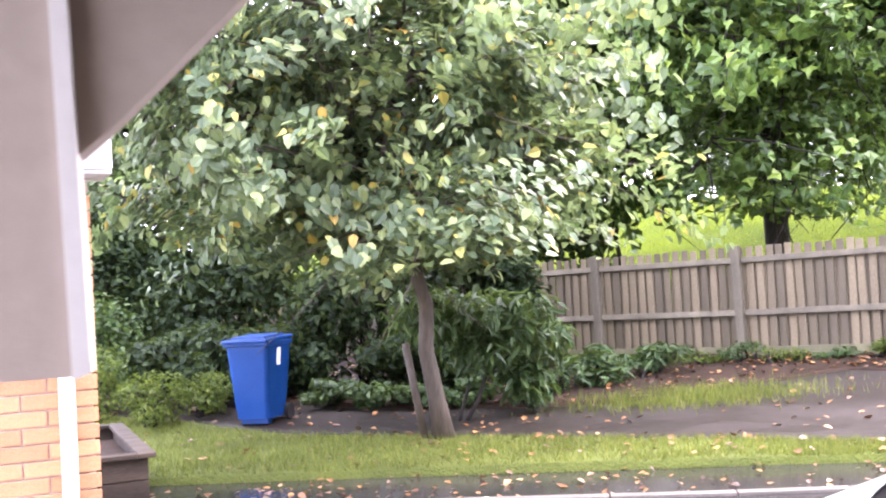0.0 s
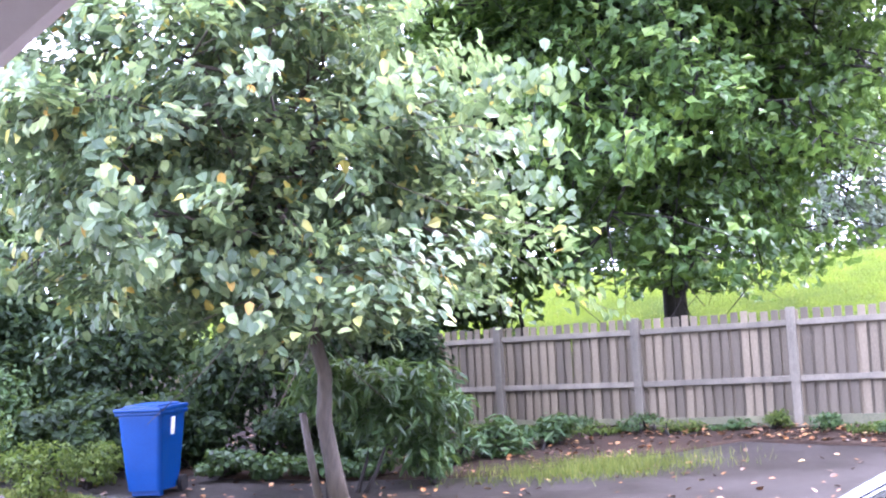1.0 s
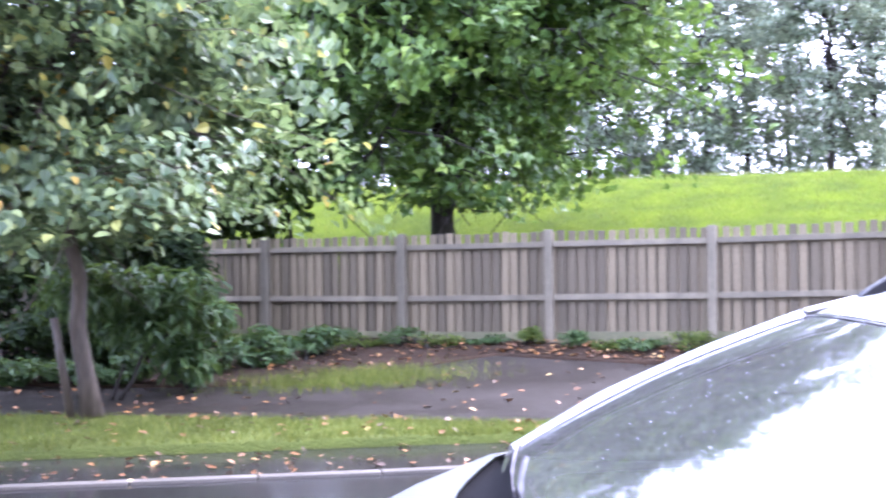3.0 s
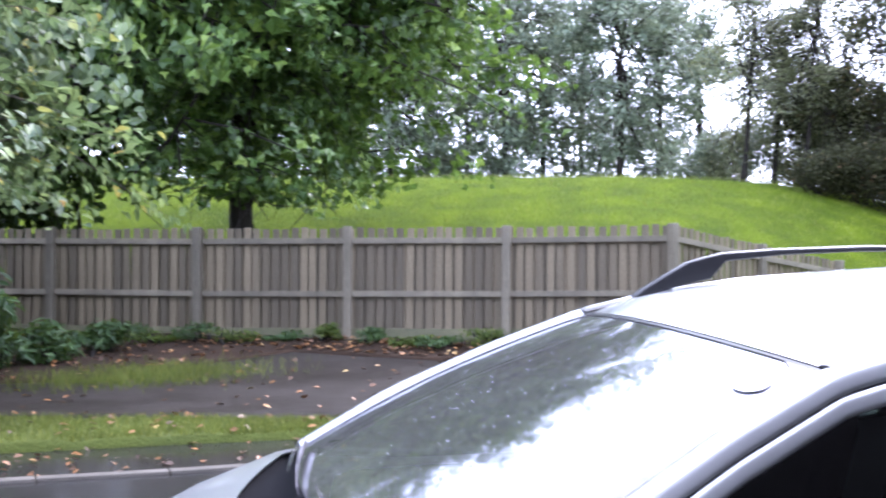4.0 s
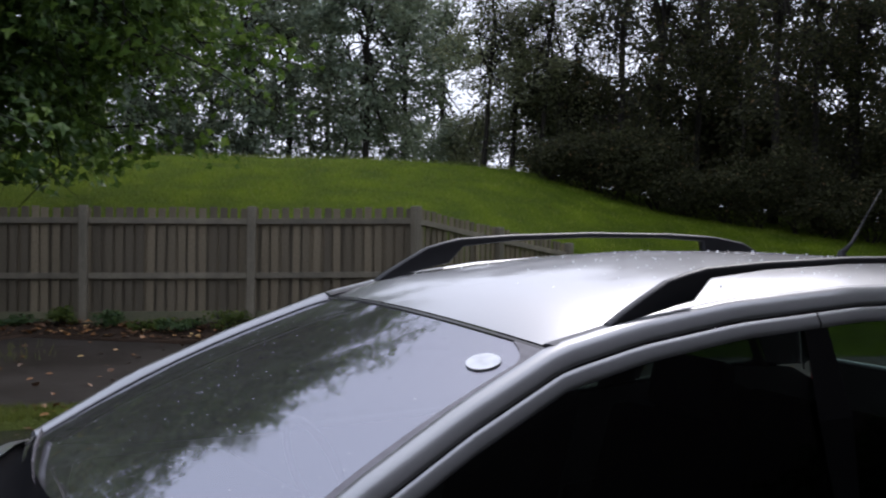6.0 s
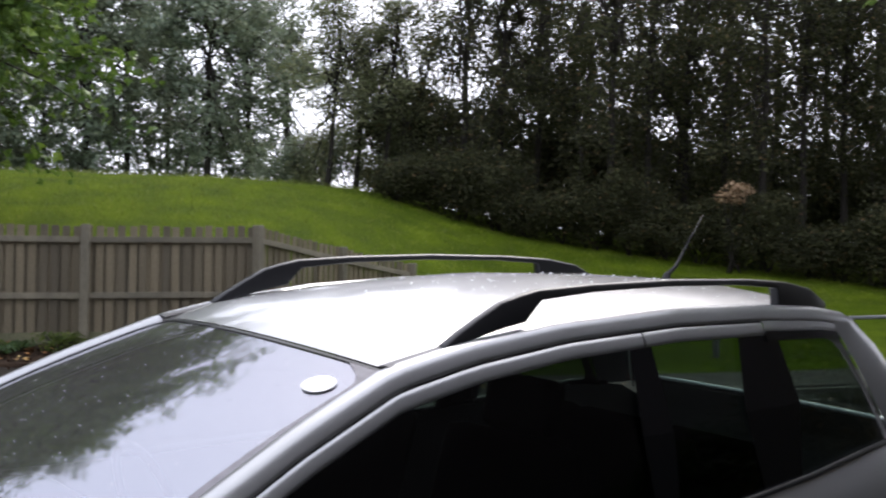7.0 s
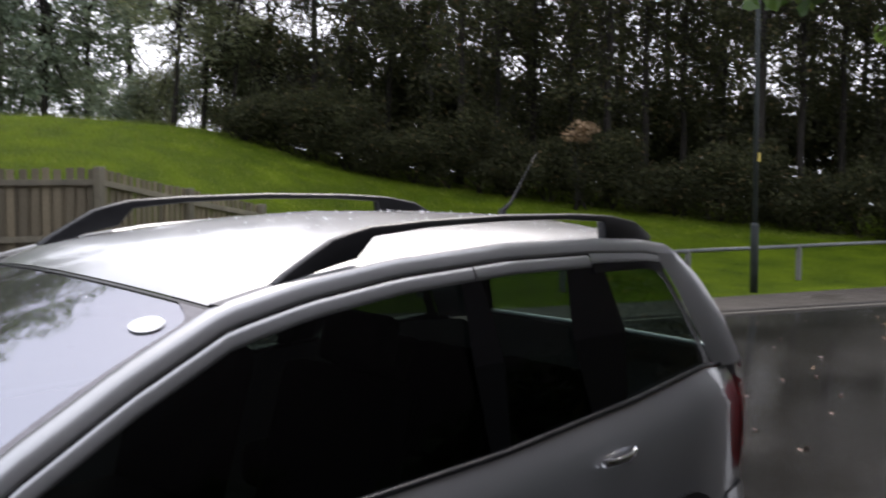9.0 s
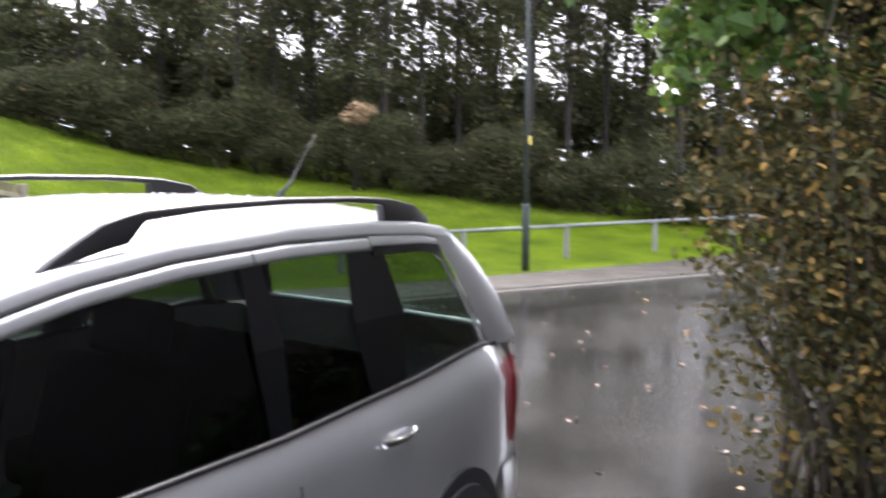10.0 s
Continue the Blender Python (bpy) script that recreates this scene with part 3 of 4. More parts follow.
def build_car():
    car = thing("parked_car", pose(2.532, 2.258, -0.071, -3.68, 0.22, 173.05), "wet silver people carrier with black roof rails and dark windows", "car")
    xs = [2.14, 2.1, 2.06, 1.95, 1.85, 1.7, 1.5, 1.3, 1.1, 0.8, 0.5, 0.1, -0.3, -0.7, -1.1, -1.4, -1.7, -1.85, -2.0, -2.08, -2.13]
    bm = bmesh.new()
    for s in (1, -1):
        rows = []
        for x in xs:
            w, bw, bz = car_sections(BODY, x)
            low = 0.24 if abs(x) < 1.9 else 0.3
            rows.append([Vector((x, s * y, z)) for y, z in ((w - 0.12, low), (w - 0.03, low + 0.08), (w, 0.5), (w + 0.004, 0.62), (w - 0.005, 0.76), (w - 0.02, bz - 0.14), (bw + 0.045, bz - 0.05), (bw + 0.008, bz))])
        grid = [[bm.verts.new(p) for p in r] for r in rows]
        for a, b in zip(grid, grid[1:]):
            for i in range(len(a) - 1):
                q = (a[i], a[i + 1], b[i + 1], b[i])
                bm.faces.new(q if s > 0 else q[::-1])
        if s > 0:
            left = (grid[0], grid[-1])
        else:
            for own, other in zip((grid[0], grid[-1]), left):
                for i in range(len(own) - 1):
                    bm.faces.new((own[i], own[i + 1], other[i + 1], other[i]))
    bmesh.ops.recalc_face_normals(bm, faces=bm.faces[:])
    body = part("body", bm, SILVER, car, smooth=True)
    # bonnet with a crowned top
    rows = []
    def bonnet_at(f, g):
        # f across from -1 to 1, g from the curved rear edge to the nose
        back = 1.79 - 0.33 * f * f
        x = back + (2.14 - back) * g
        w, bw, bz = car_sections(BODY, x)
        return Vector((x, bw * f, bz + 0.012 + 0.07 * (1 - f * f) * (0.4 + 0.6 * smooth(2.14, 1.8, x))))
    for g in (1.0, 0.85, 0.65, 0.45, 0.25, 0.1, 0.0):
        rows.append([bonnet_at(k / 8 - 1, g) for k in range(17)])
    part("bonnet", lofted(rows), SILVER, car, smooth=True)
    # roof skin between the two edges
    rows = []
    for x in (0.575, 0.45, 0.3, 0.1, -0.2, -0.5, -0.8, -1.1, -1.4, -1.6, -1.72):
        e = edge_at(x)
        rows.append([Vector((x + 0.085 * (1 - f * f) * smooth(0.2, 0.575, x), (e.y - 0.012) * f, e.z + 0.012 + 0.062 * (1 - f ** 4) ** 1.0 * (1 - 0.25 * abs(f)))) for f in [k / 8 - 1 for k in range(17)]])
    rows[0] = [screen(k / 8 - 1, 1.0, 0.004) + Vector((-0.012, 0, 0)) for k in range(17)]
    part("roof", lofted(rows), SILVER, car, smooth=True)
    # glass and pillars, side by side
    steps = [1.47 - 0.06 * k for k in range(60) if 1.47 - 0.06 * k > -2.12] + [-2.12]
    panes = (("front_window", 1.36, -0.27), ("rear_window", -0.33, -0.9))
    for s in (1, -1):
        fix = (lambda b: b) if s > 0 else mirror_y
        def band(xs, profile):
            return fix(lofted([[edge_at(x) + Vector((0, out, up)) for out, up in profile] for x in xs]))
        part("roof_edge", band(steps, ((-0.056, -0.012), (-0.044, 0.014), (-0.026, 0.027), (-0.006, 0.028), (0.01, 0.02), (0.022, 0.005), (0.03, -0.012), (0.033, -0.023), (0.02, -0.025))), SILVER, car, smooth=True)
        part("edge_seal", fix(swept([edge_at(x) + Vector((0, 0.024, -0.027)) for x in steps[2:] if x > -1.05], 0.009, 0.006)), TRIMBLACK, car, smooth=True)
        for fa, fb in ((1.39, -0.315), (-0.321, -0.98)):
            part("door_frame", band([fa + (fb - fa) * k / 24 for k in range(25)], ((0.02, -0.029), (0.035, -0.03), (0.042, -0.042), (0.05, -0.058), (0.051, -0.071), (0.03, -0.074))), SILVER, car, smooth=True)
        for name, a, b in panes:
            rows = []
            for k in range(13):
                x = a + (b - a) * k / 12
                w, bw, bz = car_sections(BODY, x)
                t = edge_at(x, 0.066) + Vector((0, 0.028, 0))
                low = Vector((x, bw, bz - 0.01))
                if t.z < low.z + 0.01 and name == "front_window":
                    t = low + Vector((0, 0, 0.012))
                rows.append([low.lerp(t, f) + Vector((0, 0.012 * math.sin(math.pi * f), 0)) for f in (0, 0.25, 0.5, 0.75, 1)])
            glass = fix(lofted(rows))
            for face in glass.faces:
                face.normal_update()
            if sum(face.normal.y for face in glass.faces) < 0:
                bmesh.ops.reverse_faces(glass, faces=glass.faces[:])
            pane = part(name, glass, TINTED, car, smooth=True)
            pane.visible_shadow = False
        for a, wide in ((-0.3, 0.05), (-0.94, 0.115), (1.36, 0.05)):
            w, bw, bz = car_sections(BODY, a)
            t = edge_at(a, 0.05) + Vector((0, 0.03, 0))
            if t.z > bz + 0.03:
                part("pillar", fix(lofted([[Vector((a + q * wide, bw + 0.006, bz - 0.01)), (Vector((a + q * wide, bw + 0.006, bz)).lerp(t, 0.5)) + Vector((q * wide, 0.016, 0)) * Vector((0, 1, 0)).y, Vector((a + q * wide, t.y + 0.006, t.z))] for q in (-1, 1)])), GLOSSBLACK, car)
        # quarter glass with a slanted rear edge, the panel over it and the rear pillar
        def quarter(q, f, out=0.0):
            xb, xt = -1.05 - 1.08 * q, -1.05 - 0.59 * q
            low = Vector((xb, car_sections(BODY, xb)[1], car_sections(BODY, xb)[2] - 0.01))
            p = low.lerp(edge_at(xt) + Vector((0, 0.036, -0.02)), f)
            return p + Vector((0, 0.014 * math.sin(math.pi * f) + out, 0))
        glass = fix(lofted([[quarter(-0.02 + 0.76 * k / 8, 0.93 * g / 5, -0.004) for g in range(6)] for k in range(9)]))
        for face in glass.faces:
            face.normal_update()
        if sum(face.normal.y for face in glass.faces) < 0:
            bmesh.ops.reverse_faces(glass, faces=glass.faces[:])
        pane = part("quarter_window", glass, TINTED, car, smooth=True)
        pane.visible_shadow = False
        border = ((0.6, 0.0, 0.0), (0.63, 0.02, 0.03), (0.655, 0.05, 0.06), (0.67, 0.12, 0.12), (0.66, 0.5, 0.5), (0.63, 0.78, 0.78), (0.58, 0.845, 0.845), (0.5, 0.868, 0.868))
        part("quarter_border", fix(lofted([[quarter(0.745 - 0.006 * k, 0.0 if k == 0 else f, 0.002), quarter(q, g, 0.002)] for k, (q, f, g) in enumerate(border)])), GLOSSBLACK, car)
        part("quarter_border", fix(lofted([[quarter(q, f, 0.002) for f in (0.87, 0.93)] for q in (-0.1, 0.1, 0.3, 0.5, 0.7, 0.745)])), GLOSSBLACK, car)
        part("quarter_header", band([-0.984 - 0.07 * k for k in range(10)], ((0.033, -0.0235), (0.041, -0.036), (0.047, -0.05), (0.048, -0.062), (0.03, -0.066))), SILVER, car, smooth=True)
        rows = []
        for k in range(11):
            inner = quarter(0.74, k / 10, 0.005)
            zs = max(inner.z, 1.05)
            ex = float(np.interp(zs, [1.06, 1.27, 1.435, 1.535, 1.567], [-2.12, -2.0, -1.84, -1.68, -1.5]))
            outer = edge_at(ex) + Vector((0, 0.034, 0))
            outer.z = zs
            rows.append([inner, inner.lerp(outer, 0.5) + Vector((0, 0.016, 0)), outer])
        part("rear_pillar", fix(lofted(rows)), SILVER, car, smooth=True)
        # belt moulding under the glass
        pts = [Vector((x, car_sections(BODY, x)[1] + 0.012, car_sections(BODY, x)[2] + 0.004)) for x in [1.4 - 0.1 * k for k in range(34)]]
        part("belt_moulding", fix(swept(pts, 0.012, 0.01)), TRIMBLACK, car, smooth=True)
        # roof rail: a solid front foot that thins to a bar, and a short rear foot
        outline_top = [(0.42, 1.53), (0.38, 1.555), (0.30, 1.597), (0.22, 1.637), (0.15, 1.655), (0.08, 1.67), (-0.15, 1.685), (-0.55, 1.698), (-0.98, 1.697), (-1.17, 1.69), (-1.24, 1.686), (-1.41, 1.663), (-1.54, 1.61)]
        outline_low = [(0.42, 1.515), (0.37, 1.532), (0.28, 1.552), (0.2, 1.57), (0.13, 1.582), (0.07, 1.641), (-0.15, 1.662), (-0.5, 1.676), (-0.9, 1.678), (-1.16, 1.667), (-1.18, 1.59), (-1.4, 1.575), (-1.54, 1.56)]
        bm = bmesh.new()
        def rail_y(x):
            return edge_at(x).y - 0.028
        A = [[bm.verts.new((x, rail_y(x) + o * k, z - (0.004 if o else 0))) for x, z in line] for line, k in ((outline_top, 0.6), (outline_low, 1.0)) for o in (-0.02, 0.02)]
        for i in range(len(outline_top) - 1):
            for p, q in ((0, 1), (1, 3), (3, 2), (2, 0)):
                bm.faces.new((A[p][i], A[p][i + 1], A[q][i + 1], A[q][i]))
        for i in (0, -1):
            bm.faces.new((A[0][i], A[1][i], A[3][i], A[2][i]))
        bmesh.ops.recalc_face_normals(bm, faces=bm.faces[:])
        rail = part("roof_rail", fix(bm), TRIMBLACK, car, "black roof rail", smooth=True)
        rounded = rail.modifiers.new("rounded", "BEVEL")
        rounded.width, rounded.segments, rounded.limit_method, rounded.angle_limit = 0.008, 3, "ANGLE", radians(35)
        # roof ditch strip in front of the rail
        part("roof_strip", fix(swept([edge_at(x) + Vector((0, -0.03, 0.022)) for x in (0.6, 0.5, 0.42, 0.36)], 0.024, 0.006)), TRIMBLACK, car)
        # wheels
        for wx in (1.36, -1.36):
            arch = bmesh.new()
            bmesh.ops.create_cone(arch, cap_ends=True, segments=28, radius1=0.365, radius2=0.365, depth=0.2, matrix=pose(wx, 0.793, 0.31, 90))
            part("wheel_arch", fix(arch), RUBBER, car)
            tyre = bmesh.new()
            ring = []
            for k in range(32):
                a = 2 * math.pi * k / 32
                ring.append([tyre.verts.new((wx + r * math.cos(a), y, 0.31 + r * math.sin(a))) for r, y in ((0.2, 0.89), (0.25, 0.908), (0.3, 0.902), (0.312, 0.87), (0.312, 0.75))])
            for a, b in zip(ring, ring[1:] + ring[:1]):
                for i in range(4):
                    tyre.faces.new((a[i], a[i + 1], b[i + 1], b[i]))
            wheel = part("wheel", fix(tyre), RUBBER, car)
            rim = bmesh.new()
            bmesh.ops.create_cone(rim, cap_ends=True, segments=24, radius1=0.205, radius2=0.17, depth=0.05, matrix=pose(wx, 0.87, 0.31, 90))
            part("rim", fix(rim), CLEARLENS, wheel, "grey wheel trim")
        # handles, mirrors and lamps
        for hx, hz in ((0.18, 0.88), (-0.87, 0.897)):
            h = swept([Vector((hx + q, 0.872 + 0.028 * math.sin(math.pi * f), hz + 0.012 * f)) for f, q in ((0, 0.1), (0.25, 0.05), (0.5, 0), (0.75, -0.05), (1, -0.1))], 0.01, 0.014)
            part("door_handle", fix(h), CHROME, car, "bright door handle", smooth=True)
        part("tail_lamp", fix(lofted([[Vector((car_x, car_sections(BODY, car_x)[0] + grow - 0.0, z)) for z, grow in ((0.64, 0.016), (0.75, 0.022), (0.86, 0.02), (0.93, 0.01), (1.0, -0.012))] for car_x in (-1.92, -2.02, -2.09, -2.125)])), REDLENS, car, "red tail lamp", smooth=True)
        part("headlamp", fix(lofted([[Vector((x, car_sections(BODY, x)[0] + 0.006, z)) for z in (0.58, 0.66, 0.74)] for x in (1.82, 1.95, 2.06, 2.12)])), CLEARLENS, car, smooth=True)
        for gap in (-0.31, 0.98):
            part("door_gap", fix(lofted([[Vector((gap + q, car_sections(BODY, gap)[0] + dw, z)) for z, dw in ((0.34, -0.01), (0.5, 0.003), (0.62, 0.007), (0.76, -0.002), (0.87, -0.018))] for q in (-0.004, 0.004)])), TRIMBLACK, car)
        part("bumper", fix(lofted([[Vector((x, car_sections(BODY, x)[0] + o, z)) for z, o in ((0.3, -0.02), (0.36, 0.02), (0.5, 0.025), (0.58, 0.012))] for x in (-1.78, -1.9, -2.0, -2.08, -2.14)])), SILVER, car, smooth=True)
    ws = part("windscreen", lofted([[screen(u / 8 - 1, v / 10) for u in range(17)] for v in range(11)]), SCREEN, car, smooth=True)
    ws.visible_shadow = False
    for u0, u1 in ((-0.985, -0.925), (0.925, 0.985)):
        part("screen_border", lofted([[screen(u0 + (u1 - u0) * k / 2, v / 10, 0.003) for k in range(3)] for v in range(11)]), FRIT, car, smooth=True)
    part("screen_seal", lofted([[screen(u / 8 - 1, v, 0.003) for u in range(17)] for v in (0.991, 0.995, 1.0)]), TRIMBLACK, car, smooth=True)
    for s in (-1, 1):
        part("screen_border", lofted([[screen(s * (0.925 - w * (k / 6) ** 2), 0.9 + 0.09 * k / 6, 0.003) for w in (0.0, 0.07, 0.14)] for k in range(7)]), FRIT, car, smooth=True)
    part("cowl", lofted([[screen(u / 8 - 1, 0.03, 0.005).lerp(bonnet_at(u / 8 - 1, 0.02) + Vector((0, 0, -0.012)), f) + Vector((0, 0, -0.025 * math.sin(math.pi * f))) for u in range(17)] for f in (0.0, 0.2, 0.5, 0.8, 1.0)]), CABIN, car, "black windscreen cowl", smooth=True)
    for base, tip in ((0.45, -0.25), (-0.25, -0.85)):
        part("wiper", swept([screen(base + (tip - base) * f, 0.02 + 0.05 * f, 0.02) for f in (0, 0.3, 0.6, 1.0)], 0.01, 0.012), FRIT, car)
    disc = bmesh.new()
    mid, along, up = screen(0.81, 0.88, 0.004), (screen(0.86, 0.88) - screen(0.76, 0.88)).normalized(), (screen(0.81, 0.93) - screen(0.81, 0.83)).normalized()
    c = [mid + along * (0.041 * math.cos(a)) + up * (0.041 * math.sin(a)) for a in [2 * math.pi * k / 24 for k in range(24)]]
    disc.faces.new([disc.verts.new(p) for p in c])
    part("paper_disc", disc, LABEL, car, "round white paper disc on the windscreen")
    # tailgate and its window
    rear = [[Vector((x, y * f, z + 0.03 * (1 - f * f) * k)) for f in [q / 4 - 1 for q in range(9)]] for x, y, z, k in ((-1.72, 0.565, 1.545, 1), (-1.79, 0.58, 1.515, 0.9))]
    part("tailgate_top", lofted(rear), SILVER, car, smooth=True)

    def rear_at(f, v):
        x, y, z = (float(np.interp(v, (0, 0.55, 1), q)) for q in ((-2.1, -2.0, -1.79), (0.68, 0.64, 0.58), (1.09, 1.27, 1.515)))
        return Vector((x - 0.05 * (1 - f * f), y * f, z + 0.027 * (1 - f * f) * v))
    glass = lofted([[rear_at(q / 4 - 1, v / 6) for q in range(9)] for v in range(7)])
    glass.normal_update()
    if sum(face.normal.x for face in glass.faces) < 0:
        bmesh.ops.reverse_faces(glass, faces=glass.faces[:])
    rw = part("rear_screen", glass, REARGLASS, car, smooth=True)
    rw.visible_shadow = False
    part("rear_sill", swept_across([rear_at(q / 8 - 1, 0.06) + Vector((0.03, 0, 0)) for q in range(17)], 0.016), CLEARLENS, car, "pale inner sill of the rear screen", smooth=True)
    for f in (-1, 1):
        part("rear_screen_border", lofted([[rear_at(f * w, v / 6) + Vector((0.012, 0, 0)) for v in range(7)] for w in (0.86, 0.93, 1.0)]), GLOSSBLACK, car)
    part("tailgate", lofted([[Vector((x - 0.04 * (1 - f * f), y * f, z)) for f in [q / 4 - 1 for q in range(9)]] for x, y, z in ((-2.1, 0.69, 1.09), (-2.15, 0.7, 0.98), (-2.16, 0.7, 0.6), (-2.16, 0.7, 0.35))]), SILVER, car, smooth=True)
    # aerial at the back of the roof
    ab = bmesh.new()
    bmesh.ops.create_cone(ab, cap_ends=True, segments=12, radius1=0.022, radius2=0.01, depth=0.03, matrix=pose(-1.36, -0.03, 1.653))
    aerial = part("aerial", ab, RUBBER, car)
    tubes("mast", [([(-1.36, -0.03, 1.655), (-1.42, -0.03, 1.695), (-1.5, -0.03, 1.8), (-1.59, -0.03, 1.91)], [0.012, 0.007, 0.003, 0.002])], RUBBER, aerial)
    # cabin: floor, dashboard, seats and a steering wheel on the far side
    part("cabin_floor", boxed((3.2, 1.3, 0.06), (-0.35, 0, 0.42)), CABIN, car)
    part("dashboard", boxed((0.5, 1.36, 0.3), (1.15, 0, 0.86), bevel=0.08), CABIN, car, smooth=True)
    for sx, sy, sw in ((0.25, 0.36, 0.48), (0.25, -0.36, 0.48), (-0.75, 0.42, 0.42), (-0.75, 0, 0.4), (-0.75, -0.42, 0.42)):
        seat = part("seat", boxed((0.5, sw, 0.18), (sx, sy, 0.62), bevel=0.05), CABIN, car, smooth=True)
        part("seat_back", boxed((0.14, sw, 0.58), (sx - 0.27, sy, 0.93 if sx > 0 else 0.84), pose(0, 0, 0, 0, -14, 0), bevel=0.05), CABIN, seat, smooth=True)
        if sx > 0:
            part("headrest", boxed((0.09, 0.26, 0.17), (sx - 0.37, sy, 1.3), pose(0, 0, 0, 0, -10, 0), bevel=0.03), CABIN, seat, smooth=True)
    wheel_pts = [(0.72 + 0.06 * math.sin(a), -0.36 + 0.18 * math.cos(a), 0.95 + 0.17 * math.sin(a)) for a in [2 * math.pi * k / 20 for k in range(21)]]
    tubes("steering_wheel", [(wheel_pts, [0.014] * 21)], TRIMBLACK, car)
    return car


build_car()


# raindrops standing and bursting on the car's roof
drop_rng = np.random.default_rng(9)
vs, fs = [], []
car_at = pose(2.532, 2.258, -0.071, -3.68, 0.22, 173.05)
for _ in range(300):
    x, f = drop_rng.uniform(-1.65, 0.5), drop_rng.uniform(-0.95, 0.95)
    e = edge_at(x)
    p = Vector((x, (e.y - 0.012) * f, e.z + 0.012 + 0.062 * (1 - f ** 4) * (1 - 0.25 * abs(f))))
    r = drop_rng.uniform(0.0015, 0.004)
    tall = r * drop_rng.choice([0.7, 0.7, 0.8, 2.2])
    k = len(vs)
    vs += [car_at @ (p + Vector((r * math.cos(q), r * math.sin(q), -0.001))) for q in (0, 1.26, 2.51, 3.77, 5.03)] + [car_at @ (p + Vector((0, 0, tall)))]
    fs += [(k + q, k + (q + 1) % 5, k + 5) for q in range(5)]
for _ in range(190):
    p = screen(drop_rng.uniform(-0.95, 0.95), drop_rng.uniform(0.06, 0.98), 0.001)
    r = drop_rng.uniform(0.0008, 0.002)
    k = len(vs)
    vs += [car_at @ (p + Vector((r * 0.9 * math.cos(q), r * math.sin(q), -r * 0.4 * math.cos(q)))) for q in (0, 1.26, 2.51, 3.77, 5.03)] + [car_at @ (p + Vector((0.4 * r, 0, 0.8 * r)))]
    fs += [(k + q, k + (q + 1) % 5, k + 5) for q in range(5)]
tagged(sheet("raindrops", vs, fs, DROPLET, smooth=True), "raindrops standing on the silver roof and windscreen", "raindrops", kind="stuff")


# ---- brick outbuilding with a downpipe ----
def build_outbuilding():
    hx, hy = -1.74, 4.99
    house = thing("brick_house", pose(hx, hy, land(hx, hy) - 0.1, 0, 0, 24), "orange brick house with white gutter and tiled roof", "house")
    part("wall", boxed((5.0, 3.4, 2.34), (-2.52, 1.72, 1.17)), MORTAR, house)
    # brick face towards the drive and one return
    bb = boxed((0.215, 0.012, 0.065), bevel=0.003)
    first = part("brick", bb, BRICK, house)
    first.location = (-0.1075, -0.006 + 0.014, 0.04)
    me, n = first.data, 0
    for row in range(30):
        for col in range(7):
            x = -0.1075 - col * 0.225 - (0.1125 if row % 2 else 0)
            if n:
                b = new("brick", me)
                b.parent = house
                b.location = (x, 0.012, 0.04 + row * 0.075)
            n += 1
        if row % 2:
            if row == 1:
                half = part("brick", boxed((0.102, 0.012, 0.065), bevel=0.003), BRICK, house)
            else:
                half = new("brick", half.data)
                half.parent = house
            half.location = (-0.051, 0.012, 0.04 + row * 0.075)
    soffit_z = 2.31
    part("soffit", boxed((5.2, 0.3, 0.03), (-2.53, -0.12, soffit_z + 0.02)), UPVC, house)
    part("fascia", boxed((5.2, 0.025, 0.13), (-2.53, -0.285, soffit_z + 0.09)), UPVC, house, "white plastic fascia board")
    rows = []
    for x in (-5.15, 0.07):
        rows.append([Vector((x, -0.355 - 0.055 * math.cos(a), soffit_z + 0.2 - 0.055 * math.sin(a))) for a in [math.pi * k / 8 for k in range(9)]])
    g = part("gutter", lofted(rows), UPVC, house, "white half-round gutter", smooth=True)
    solid = g.modifiers.new("thickness", "SOLIDIFY")
    solid.thickness = 0.006
    tubes("downpipe", [([(-0.14, -0.355, soffit_z + 0.15), (-0.14, -0.33, soffit_z + 0.02), (-0.14, -0.08, soffit_z - 0.16), (-0.14, -0.06, soffit_z - 0.25), (-0.14, -0.06, 0.05)], [0.036] * 5)], UPVC, house, "white round downpipe", 12)
    for z in (0.6, 1.6, 2.25):
        tubes("pipe_bracket", [([(-0.14, -0.06, z), (-0.14, -0.06, z + 0.035)], [0.044, 0.044])], UPVC, house, sides=12)
    # tiles laid in courses up a slope of 38 degrees
    c, s = math.cos(radians(38)), math.sin(radians(38))
    tile_me = None
    for row in range(9):
        for col in range(6):
            up = row * 0.26
            if tile_me is None:
                tb = part("tile", boxed((0.326, 0.34, 0.022), bevel=0.005), TILE, house)
                tile_me = tb.data
            else:
                tb = new("tile", tile_me)
                tb.parent = house
            x = 0.08 - 0.165 - col * 0.33
            tb.matrix_local = pose(x, -0.3 + up * c + 0.13, soffit_z + 0.27 + up * s + 0.1, 34)
    part("roof", boxed((5.2, 2.6, 0.1), (-2.58, -0.3 + 1.02, soffit_z + 0.18 + 0.81), pose(0, 0, 0, 38)), TILE, house)
    part("bargeboard", boxed((0.03, 2.6, 0.16), (0.05, -0.3 + 1.02, soffit_z + 0.2 + 0.81), pose(0, 0, 0, 38)), UPVC, house)
    bm = bmesh.new()
